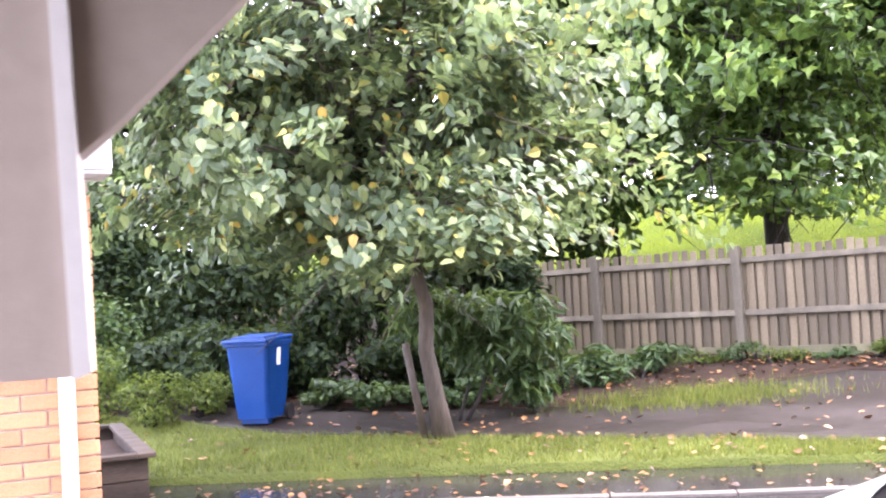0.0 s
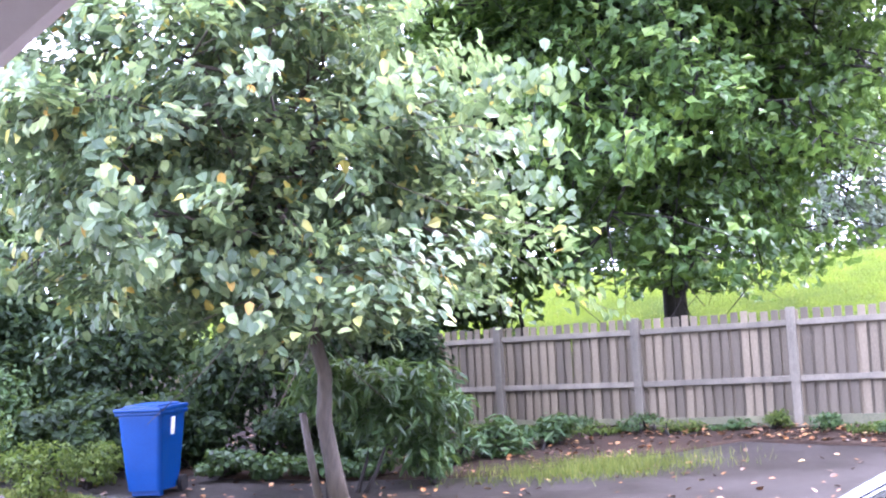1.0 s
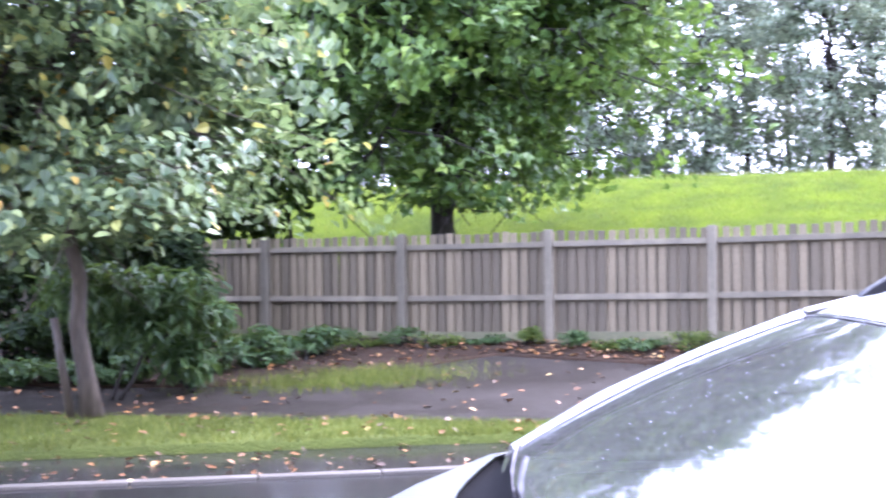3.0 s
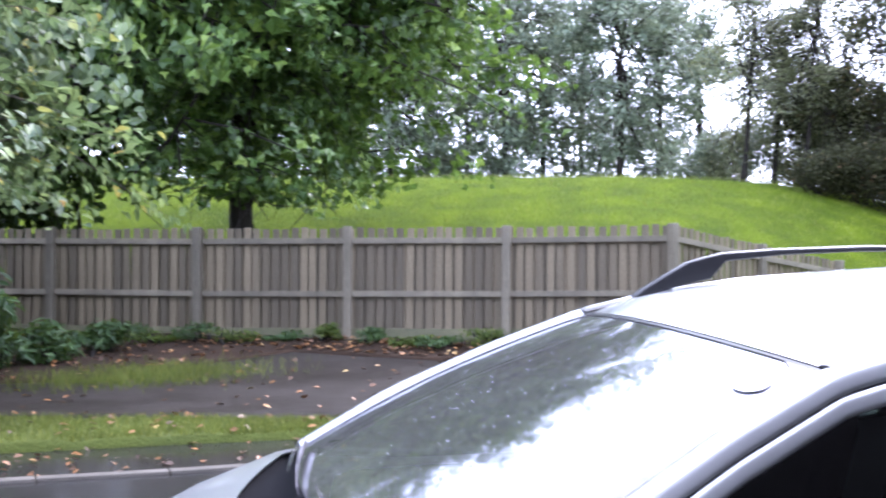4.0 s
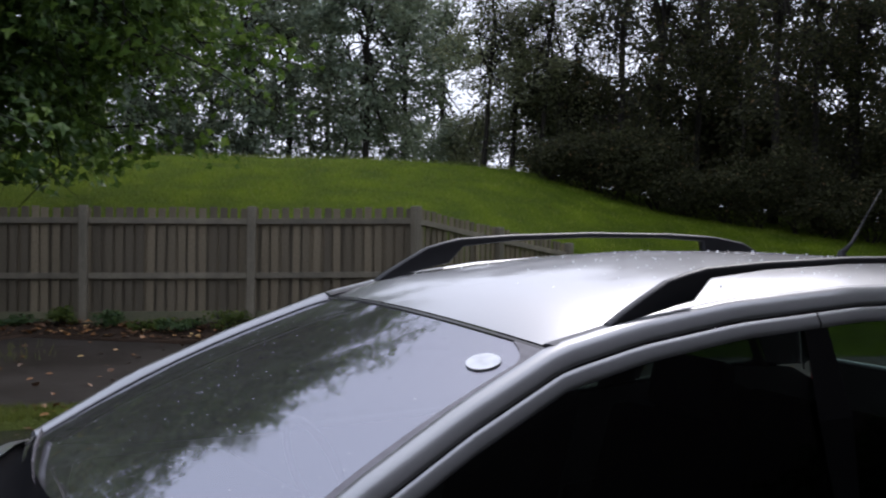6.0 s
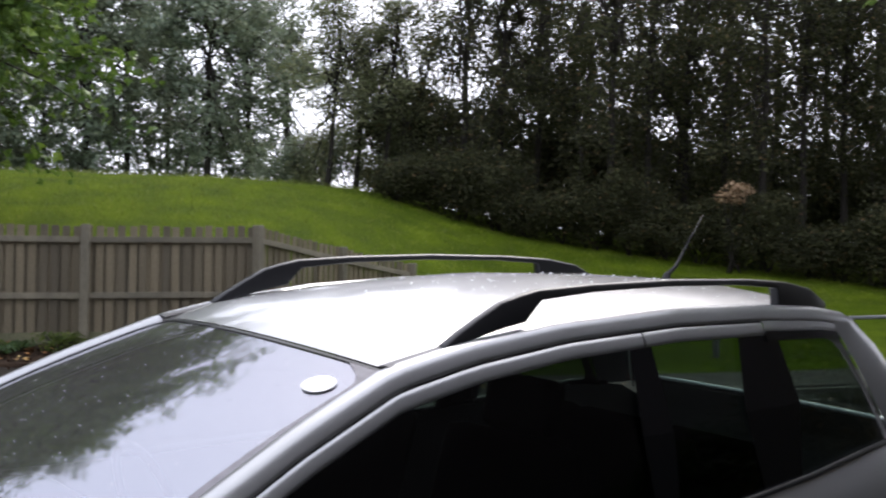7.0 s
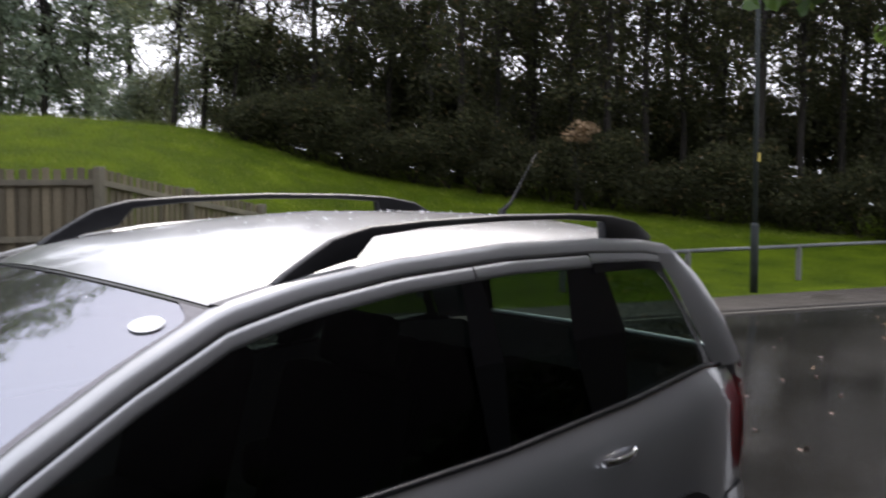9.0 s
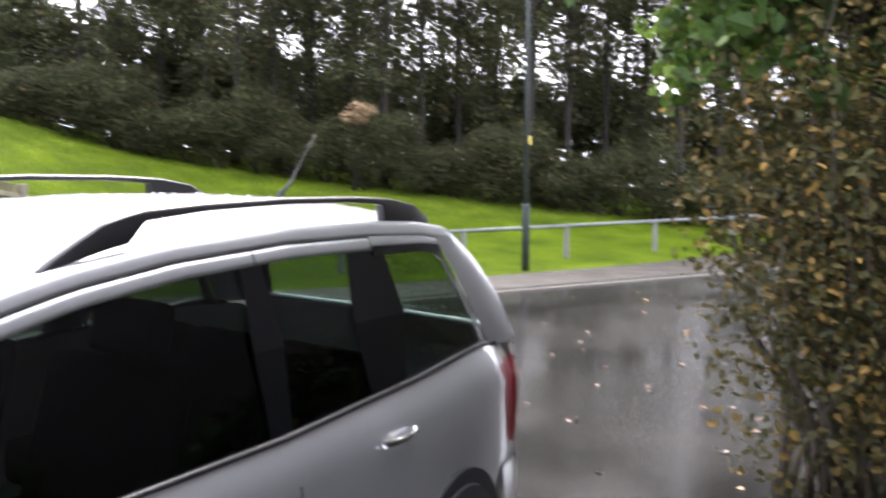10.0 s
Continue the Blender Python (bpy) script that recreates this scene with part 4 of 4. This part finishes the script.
    vs3 = [bm.verts.new(p) for p in ((-5, 0.02, 2.27), (0, 0.02, 2.27), (-5, 1.7, 3.65), (0, 1.7, 3.65), (-5, 3.4, 2.27), (0, 3.4, 2.27))]
    for q in ((0, 2, 4), (1, 5, 3), (2, 3, 5, 4)):
        bm.faces.new([vs3[i] for i in q])
    part("gable", bm, MORTAR, house)


build_outbuilding()


def build_planter():
    x, y = -3.1, 9.05
    p = thing("timber_planter", pose(x, y, land(x, y), 0, 0, 22), "dark wet timber raised planter beside the brick house", "planter")
    for k in range(3):
        z = 0.09 + 0.17 * k
        for yy in (-1.15, 1.15):
            part("plank", boxed((0.62, 0.05, 0.16), (0, yy, z), bevel=0.006), PLANTERWOOD, p)
        for xx in (-0.29, 0.29):
            part("plank", boxed((0.05, 2.24, 0.16), (xx, 0, z), bevel=0.006), PLANTERWOOD, p)
    for xx in (-0.3, 0.3):
        part("cap_board", boxed((0.13, 2.45, 0.035), (xx, 0, 0.53), bevel=0.006), PLANTERWOOD, p)
    for yy in (-1.16, 1.16):
        part("cap_board", boxed((0.46, 0.13, 0.035), (0, yy, 0.53), bevel=0.006), PLANTERWOOD, p)
    part("earth", boxed((0.52, 2.24, 0.3), (0, 0, 0.27)), SOIL, p)


build_planter()


# ---- porch canopy close by the camera ----
def build_porch():
    porch = thing("porch_canopy", pose(-0.357, 0.62, 0.0, 0, 0, 14), "taupe painted porch canopy with a pale edge trim", "porch")

    def plate(points, y0, y1):
        bm = bmesh.new()
        a, b = [bm.verts.new((x, y0, z)) for x, z in points], [bm.verts.new((x, y1, z)) for x, z in points]
        bm.faces.new(a)
        bm.faces.new(b[::-1])
        for i in range(len(a)):
            j = (i + 1) % len(a)
            bm.faces.new((a[j], a[i], b[i], b[j]))
        bmesh.ops.recalc_face_normals(bm, faces=bm.faces[:])
        return bm
    part("side_panel", plate([(-0.55, 1.562), (-0.004, 1.568), (-0.015, 2.1), (-0.55, 2.1)], 0.0, 0.03), CANOPY, porch)
    part("edge_trim", plate([(-0.004, 1.566), (0.006, 1.57), (-0.005, 2.1), (-0.015, 2.1)], -0.004, 0.034), CANOPYTRIM, porch, "pale edge trim")
    part("gable_board", plate([(0.0, 1.688), (0.028, 1.712), (0.092, 1.775), (0.41, 2.1), (0.0, 2.1)], 0.012, 0.04), CANOPY, porch)
    part("canopy_roof", boxed((2.2, 2.85, 0.08), (0.35, -1.38, 2.143), pose(0, 0, 0, 0, 0, -14), bevel=0.008), CANOPY, porch)


build_porch()


# ---- wheelie bin ----
def build_bin():
    b = thing("wheelie_bin", pose(-2.39, 13.3, land(-2.39, 13.3) + 0.035, 0, 0, -17), "bright blue plastic wheelie bin with a closed lid", "bin")
    bm = bmesh.new()
    rings = []
    for z, w, d in ((0.06, 0.21, 0.25), (0.3, 0.232, 0.28), (0.6, 0.255, 0.305), (0.9, 0.275, 0.335), (0.97, 0.28, 0.34)):
        ring = []
        for cx, cy in ((1, 1), (-1, 1), (-1, -1), (1, -1)):
            for k in range(4):
                a = math.atan2(cy, cx) - math.pi / 4 + k * math.pi / 6
                ring.append(bm.verts.new((cx * (w - 0.05) + 0.05 * math.cos(a), cy * (d - 0.05) + 0.05 * math.sin(a), z)))
        rings.append(ring)
    for a, c in zip(rings, rings[1:]):
        for k in range(16):
            bm.faces.new((a[k], a[(k + 1) % 16], c[(k + 1) % 16], c[k]))
    bm.faces.new(rings[0][::-1])
    bm.faces.new(rings[-1])
    part("tub", bm, SHADEDBINBLUE, b, smooth=False)
    part("rim", boxed((0.6, 0.72, 0.05), (0, 0, 0.965), bevel=0.015), SHADEDBINBLUE, b)
    lid = bmesh.new()
    box(lid, (0.61, 0.76, 0.05), (0, -0.01, 1.015), pose(0, 0, 0, 2), 0.02)
    box(lid, (0.46, 0.56, 0.04), (0, -0.01, 1.045), pose(0, 0, 0, 2), 0.018)
    part("lid", lid, SHADEDBINBLUE, b)
    tubes("handle", [([(-0.24, 0.4, 1.0), (-0.2, 0.45, 1.0), (0.2, 0.45, 1.0), (0.24, 0.4, 1.0)], [0.016] * 4)], SHADEDBINBLUE, b)
    part("foot", boxed((0.36, 0.1, 0.06), (0, -0.15, 0.03), bevel=0.01), SHADEDBINBLUE, b)
    for x in (-0.26, 0.26):
        w = bmesh.new()
        bmesh.ops.create_cone(w, cap_ends=True, segments=20, radius1=0.1, radius2=0.1, depth=0.05, matrix=pose(x, 0.24, 0.1, 0, 90, 0))
        part("wheel", w, RUBBER, b)
    part("sticker", boxed((0.006, 0.1, 0.21), (0.272, -0.02, 0.8), pose(0, 0, 0, 0, 5, 0)), LABEL, b, "white paper sticker")


build_bin()

# ---- planting by the path ----
tree("broadleaf_tree", (-0.17, 11.42, 0.03), (-0.62, 11.2, 3.9), 0.098, (-1.1, 10.9, 4.25), (2.6, 2.7, 2.8), 74, 9, 47000, 0.125, BROADLEAF, BARK, "wet broad-leaved tree with drooping leaves and some yellow ones", 3, 0.36, 0.8, 0.8, width=0.68, low=-1.0, tight=0.12, hollow=0.3, floor=1.8)
tree("maple_tree", (6.25, 20.0, 1.1), (6.2, 20.0, 9.5), 0.25, (5.8, 19.8, 8.4), (6.4, 5.4, 7.3), 190, 12, 94000, 0.21, MAPLELEAF, DARKBARK, "large bright green tree on the bank behind the fence", 8, 0.23, 0.3, 0.6, width=1.0, hollow=0.4, low=-0.95, floor=2.7, shape="lobed")
# the maple's low-hanging branches, built as a separate slim tree with an added trunk
tree("low_maple_branches", (3.3, 20.6, 1.0), (3.4, 20.3, 4.0), 0.06, (3.6, 19.8, 3.9), (1.7, 1.1, 1.6), 22, 8, 2600, 0.19, MAPLELEAF, DARKBARK, "low-hanging maple branches over the fence, built as a slim tree", 12, 0.3, 0.3, 0.6, width=1.0, low=-1.0, floor=2.2, shape="lobed")
stake = tubes("tree_stake", [([(-0.36, 11.4, 0.0), (-0.45, 11.32, 0.6), (-0.52, 11.27, 1.1)], [0.045, 0.042, 0.04])], BARK, None, "rough timber stake leaning beside the tree", 7)
tagged(stake, category="stake")


def grounded(x, y, up=0.0):
    return (x, y, land(x, y) + up)


shrub("laurel_bush", grounded(0.1, 13.0), (1.15, 0.6, 0.62), 3, 1700, 0.2, LAURELLEAF, "glossy green laurel with long drooping leaves", 21, width=0.3, droop=0.9, flat=0.7, lift=0.55)
shrub("laurel_bush", grounded(0.95, 13.6), (0.6, 0.55, 0.62), 3, 1100, 0.19, LAURELLEAF, "glossy green laurel with long drooping leaves", 22, width=0.3, droop=0.9, flat=0.7, lift=0.06)
# the last three low shrubs are added to fill a dark, shaded gap
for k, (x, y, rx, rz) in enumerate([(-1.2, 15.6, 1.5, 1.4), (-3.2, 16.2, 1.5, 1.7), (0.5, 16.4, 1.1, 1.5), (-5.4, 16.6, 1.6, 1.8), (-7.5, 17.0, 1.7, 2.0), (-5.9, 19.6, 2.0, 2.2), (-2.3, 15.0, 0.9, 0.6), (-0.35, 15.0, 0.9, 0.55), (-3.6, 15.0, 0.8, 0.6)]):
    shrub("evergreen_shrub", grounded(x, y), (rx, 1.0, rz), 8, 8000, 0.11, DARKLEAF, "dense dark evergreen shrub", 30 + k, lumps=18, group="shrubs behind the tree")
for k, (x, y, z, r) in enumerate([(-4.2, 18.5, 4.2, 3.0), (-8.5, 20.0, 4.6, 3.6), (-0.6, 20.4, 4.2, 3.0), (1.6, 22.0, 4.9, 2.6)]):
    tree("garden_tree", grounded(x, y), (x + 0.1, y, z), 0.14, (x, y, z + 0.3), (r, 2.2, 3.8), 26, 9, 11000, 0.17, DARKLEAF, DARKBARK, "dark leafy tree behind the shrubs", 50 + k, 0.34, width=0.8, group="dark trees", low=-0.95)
for k, (x, y) in enumerate([(-1.1, 13.9), (-0.45, 14.0), (0.15, 14.1), (-1.7, 14.1)]):
    shrub("ground_ivy", grounded(x, y), (0.5, 0.35, 0.2), 4, 650, 0.09, LAURELLEAF, "low dark ivy-like ground cover", 60 + k, width=0.8, lumps=9, group="ground cover")
for k, (x, y, rx, rz) in enumerate([(-3.75, 13.2, 0.6, 0.35), (-3.2, 13.9, 0.45, 0.32), (-4.6, 13.6, 0.7, 0.6)]):
    shrub("yellow_green_shrub", grounded(x, y), (rx, 0.45, rz), 5, 1300, 0.07, LIMELEAF, "low yellow-green feathery shrub", 70 + k, width=0.45, lumps=12, group="yellow shrubs")
shrub("holly_bush", grounded(-4.9, 14.6), (0.9, 0.7, 0.85), 6, 3200, 0.09, LAURELLEAF, "mid-green rounded garden bush", 75, lumps=14)
for k, (x, y, rx, rz) in enumerate([(1.95, 15.0, 0.6, 0.3), (2.75, 15.5, 0.6, 0.27), (1.35, 14.6, 0.45, 0.3)]):
    shrub("fern", grounded(x, y), (rx, 0.4, rz), 5, 420, 0.17, LAURELLEAF, "spreading green fern at the foot of the fence", 80 + k, width=0.28, lumps=9, flat=1.0, group="ferns")
wrng = random.Random(31)
for k in range(17):
    f = k / 16
    x, y = 1.9 + 7.9 * f + wrng.uniform(-0.15, 0.15), 17.5 - 5.45 * f + wrng.uniform(-0.15, 0.1)
    shrub("weed_clump", grounded(x, y), (wrng.uniform(0.3, 0.6), 0.25, wrng.uniform(0.09, 0.19)), 4, 460, 0.06, (LIMELEAF, LAURELLEAF)[k % 2], "low green weeds along the fence", 90 + k, category="weeds", width=0.45, lumps=9, group="weeds")

# ---- far trees ----
# the poplars' pale leaf colour includes the haze over distance
for k in range(15):
    a = radians(-13 - 2.03 * k)
    r = 46 + 4.5 * ((k * 7) % 3)
    x, y = -r * math.sin(a), r * math.cos(a)
    tree("poplar_tree", grounded(x, y, -0.3), (x, y, 11), 0.16, (x, y, 9.2), (3.1, 2.6, 8.4), 34, 9, 9500, 0.2, HAZEDLEAF, DARKBARK, "tall haze-paled grey-green tree with sky showing through", 100 + k, 0.27, shape="simple", width=0.8, group="trees beyond the bank", low=-0.95, tight=0.17)
for k in range(4):
    a = radians(-43.6 - 1.5 * k)
    r = 35.5 + 1.2 * (k % 2)
    x, y = -r * math.sin(a), r * math.cos(a)
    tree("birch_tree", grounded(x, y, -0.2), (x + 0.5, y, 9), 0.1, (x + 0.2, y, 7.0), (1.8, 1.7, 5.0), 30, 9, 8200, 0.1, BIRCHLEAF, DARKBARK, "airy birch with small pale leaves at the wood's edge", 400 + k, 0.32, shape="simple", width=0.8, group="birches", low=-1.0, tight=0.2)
for k in range(5):
    a = radians(-41.5 - 1.6 * k)
    x, y = -38 * math.sin(a), 38 * math.cos(a)
    shrub("crest_bush", grounded(x, y, -0.2), (1.3, 1.0, 1.0 + 0.25 * (k % 3)), 5, 2600, 0.12, (HAZEDLEAF, BIRCHLEAF)[k % 2], "loose grey-green bush under the birches", 420 + k, shape="simple", width=0.7, lumps=18, group="bushes on the bank")
for k in range(24):
    a = radians(-50.8 - 1.95 * k)
    r = 33.2 + 1.9 * ((k * 5) % 4) + (1 if k < 2 else 0)
    x, y = -r * math.sin(a), r * math.cos(a)
    tree("woodland_tree", grounded(x, y, -0.2), (x + 0.3, y, 11), 0.13, (x, y, 9.0), (2.3, 2.3, 6.9), 24, 9, 7300, 0.125, SHADEDWOODLEAF, DARKBARK, "slender dark woodland tree with thin foliage", 130 + k, 0.3, shape="simple", width=0.75, group="woodland trees", low=-1.0, tight=0.2)
# undergrowth stands in the open; its canopy shade comes from the leaf colour
for k in range(27):
    a = radians(-47.5 - 1.75 * k if k < 26 else -72.3)
    r = 31.9 + 1.2 * ((k * 3) % 3)
    x, y = -r * math.sin(a), r * math.cos(a)
    shrub("woodland_bush", grounded(x, y, -0.1), (1.4, 1.2, 0.75 + 0.2 * ((k * 5) % 4)), 5, 5600, 0.09, SHADEDWOODLEAF, "undergrowth at the edge of the wood, coloured dark as under a canopy", 170 + k, shape="simple", width=0.7, lumps=26, flat=0.1, group="woodland undergrowth")
for k in range(16):
    a = radians(-55 - 2.4 * k)
    r = 44 + 2.5 * ((k * 5) % 3)
    x, y = -r * math.sin(a), r * math.cos(a)
    tree("woodland_tree", grounded(x, y, -0.2), (x + 0.3, y, 12), 0.18, (x, y, 10.5), (2.9, 2.4, 7.8), 24, 9, 4600, 0.2, SHADEDWOODLEAF, DARKBARK, "slender dark woodland tree with thin foliage", 330 + k, 0.3, shape="simple", width=0.75, group="woodland trees", low=-0.95, tight=0.2)
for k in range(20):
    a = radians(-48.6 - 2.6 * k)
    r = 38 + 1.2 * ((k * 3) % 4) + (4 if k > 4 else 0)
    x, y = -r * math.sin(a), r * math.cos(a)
    shrub("woodland_thicket", grounded(x, y, -0.1), (2.6, 1.5, 2.3), 5, 5600, 0.2, SHADEDWOODLEAF, "dense dark thicket deep in the wood", 210 + k, shape="simple", width=0.8, lumps=26, flat=0.1, group="woodland thicket")
shrub("russet_bush", grounded(28.2, 13.1, -0.05), (1.0, 0.5, 0.4), 4, 560, 0.12, RUSSETLEAF, "pale russet-leaved bush at the wood's edge", 240, shape="simple", lumps=9, lift=1.85)

# ---- bush and overhanging tree by the road ----
shrub("autumn_bush", grounded(6.25, -0.15, 0.0), (1.05, 0.95, 1.75), 20, 9600, 0.056, AUTUMNLEAF, "large bush with brown and orange autumn leaves", 250, BARK, lumps=34, width=0.6)
shrub("autumn_bush", grounded(6.6, -0.1), (0.6, 0.9, 0.5), 3, 1000, 0.055, RUSSETLEAF, "loose sprays of orange-brown leaves beside the large bush", 251, BARK, lumps=13, width=0.55, lift=0.95)
tree("roadside_tree", grounded(8.2, -0.4), (8.1, -0.3, 4.0), 0.16, (7.2, 0.62, 3.35), (1.5, 1.6, 1.4), 28, 10, 9500, 0.13, MAPLELEAF, DARKBARK, "dark green tree overhanging the road", 260, 0.34, width=0.9)


# ---- lamp post and railing ----
def build_lamp():
    x, y = 20.2, 5.73
    lamp = thing("lamp_post", pose(x, y, land(x, y) - 0.02), "grey-green steel street lamp post with a small yellow plate", "street lamp")
    tubes("base", [([(0, 0, 0), (0, 0, 1.25), (0, 0, 1.32)], [0.078, 0.078, 0.056])], LAMPGREY, lamp, sides=14)
    tubes("pole", [([(0, 0, 1.3), (0, 0, 4), (0, 0, 8.2)], [0.05, 0.043, 0.036])], LAMPGREY, lamp, sides=12)
    part("plate", boxed((0.12, 0.012, 0.16), (-0.02, -0.07, 2.55)), YELLOW, lamp, "small yellow plate")
    head = part("lantern", boxed((0.5, 0.2, 0.12), (-0.2, 0, 8.25), bevel=0.04), LAMPGREY, lamp)
    part("lens", boxed((0.3, 0.15, 0.03), (-0.25, 0, 8.185), bevel=0.01), CLEARLENS, head)


build_lamp()
RAIL_TOP = [(23.5 + 2.56 * k, 5.74 - 1.55 * k, 0.76 + 0.06 * k) for k in range(-3, 5)]
railing = thing("railing", pose(0, 0, 0), "low dark steel knee rail with pale posts along the grass", "railing")
for x, y, z in RAIL_TOP:
    part("post", boxed((0.1, 0.1, 1.1), (x, y, z - 0.56), bevel=0.012), PALEPOST, railing)
for a, b in zip(RAIL_TOP, RAIL_TOP[1:]):
    tubes("rail", [([a, b], [0.04, 0.04])], RAILGREY, railing, sides=10)

# ---- unseen wall behind the camera, added to keep the car's side dark ----
own = boxed((17.6, 0.3, 8.4), (7.8, -2.35, 4.05))
tagged(part("unseen_wall_south", own, UNSEENWALL, None, "unseen dark wall that blocks sky light from the car"), category="wall", kind="structure")

for k in range(5):
    shrub("garden_hedge", grounded(3.4 + 1.75 * k, -1.7), (1.1, 0.4, 0.95), 6, 2600, 0.11, DARKLEAF, "tall dark garden hedge beside the house", 280 + k, lumps=16, category="hedge", group="hedge")

# ---- grass blades and fallen leaves ----
rng = np.random.default_rng(77)


def on_strip(near, far, n):
    f, g = rng.uniform(0, 1, n), rng.uniform(0.01, 0.99, n)
    def along(line):
        xs = np.array(line)
        seg = np.r_[0, np.cumsum(np.hypot(*np.diff(xs, axis=0).T))]
        return np.stack([np.interp(f * seg[-1], seg, xs[:, 0]), np.interp(f * seg[-1], seg, xs[:, 1])], 1)
    return along(near) * (1 - g[:, None]) + along(far) * g[:, None]


def blades(name, pts, low, high, lift, label, spread=0.03):
    n = len(pts)
    h = rng.uniform(low, high, n)
    a = rng.uniform(0, math.pi, n)
    w = 0.006
    base = np.array([(x, y, land(x, y) + lift) for x, y in pts])
    side = np.stack([np.cos(a) * w, np.sin(a) * w, np.zeros(n)], 1)
    tip = base + np.stack([rng.normal(size=n) * spread, rng.normal(size=n) * spread, h], 1)
    vs = np.stack([base - side, base + side, tip], 1).reshape(-1, 3)
    tagged(sheet(name, vs.tolist(), np.arange(3 * n).reshape(-1, 3).tolist(), BLADES), label, "grass", kind="stuff")


blades("grass", on_strip(VERGE_NEAR[1:], VERGE_FAR[1:], 26000), 0.03, 0.1, 0.06, "short wet grass blades on the verge")
far_r, far_a = rng.uniform(17.5, 36, 60000), np.radians(rng.uniform(-86, -8, 60000))
bank = np.stack([-far_r * np.sin(far_a), far_r * np.cos(far_a)], 1)
bank = bank[[land(x, y) > 0.75 for x, y in bank]]
blades("grass", bank, 0.05, 0.13, -0.04, "tufts of grass on the bank", 0.05)
patch = np.stack([rng.normal(3.0, 0.75, 3500), rng.normal(13.6, 0.35, 3500)], 1)
blades("grass", patch, 0.06, 0.16, 0.04, "grass growing over the path's edge")


def litter(name, pts, low, high, lift, label):
    n = len(pts)
    C = np.array([(x, y, land(x, y) + lift) for x, y in pts])
    N = rng.normal(size=(n, 3)) * 0.25 + (0, 0, 1)
    ob = leaf_mesh(name, C, N, rng.uniform(low, high, n), rng, FALLENLEAF, None, 0.8, 0.2, 0.0)
    tagged(ob, label, "leaves", kind="stuff")


litter("fallen_leaves", on_strip(PATH_NEAR[1:8], PATH_FAR[1:8], 420), 0.05, 0.11, 0.05, "brown and orange leaves on the wet path")
litter("fallen_leaves", on_strip(PATH_FAR[1:7], SOIL_FAR[1:8], 1500), 0.05, 0.1, 0.09, "brown leaves on the soil")
litter("fallen_leaves", on_strip([(-6, 8.9), (-1.7, 8.5), (2.6, 7.9), (6, 7.5)], [(-6, 10.2), (-1.7, 9.75), (2.6, 9.15), (6, 8.5)], 330), 0.03, 0.08, 0.02, "leaves gathered along the kerb")
litter("fallen_leaves", on_strip(VERGE_NEAR[1:], VERGE_FAR[1:], 160), 0.05, 0.1, 0.11, "leaves lying on the verge")
litter("fallen_leaves", on_strip([(4, -3), (16, -3)], [(9, 7), (17, 3.5)], 130), 0.03, 0.07, 0.012, "leaves scattered on the wet road")
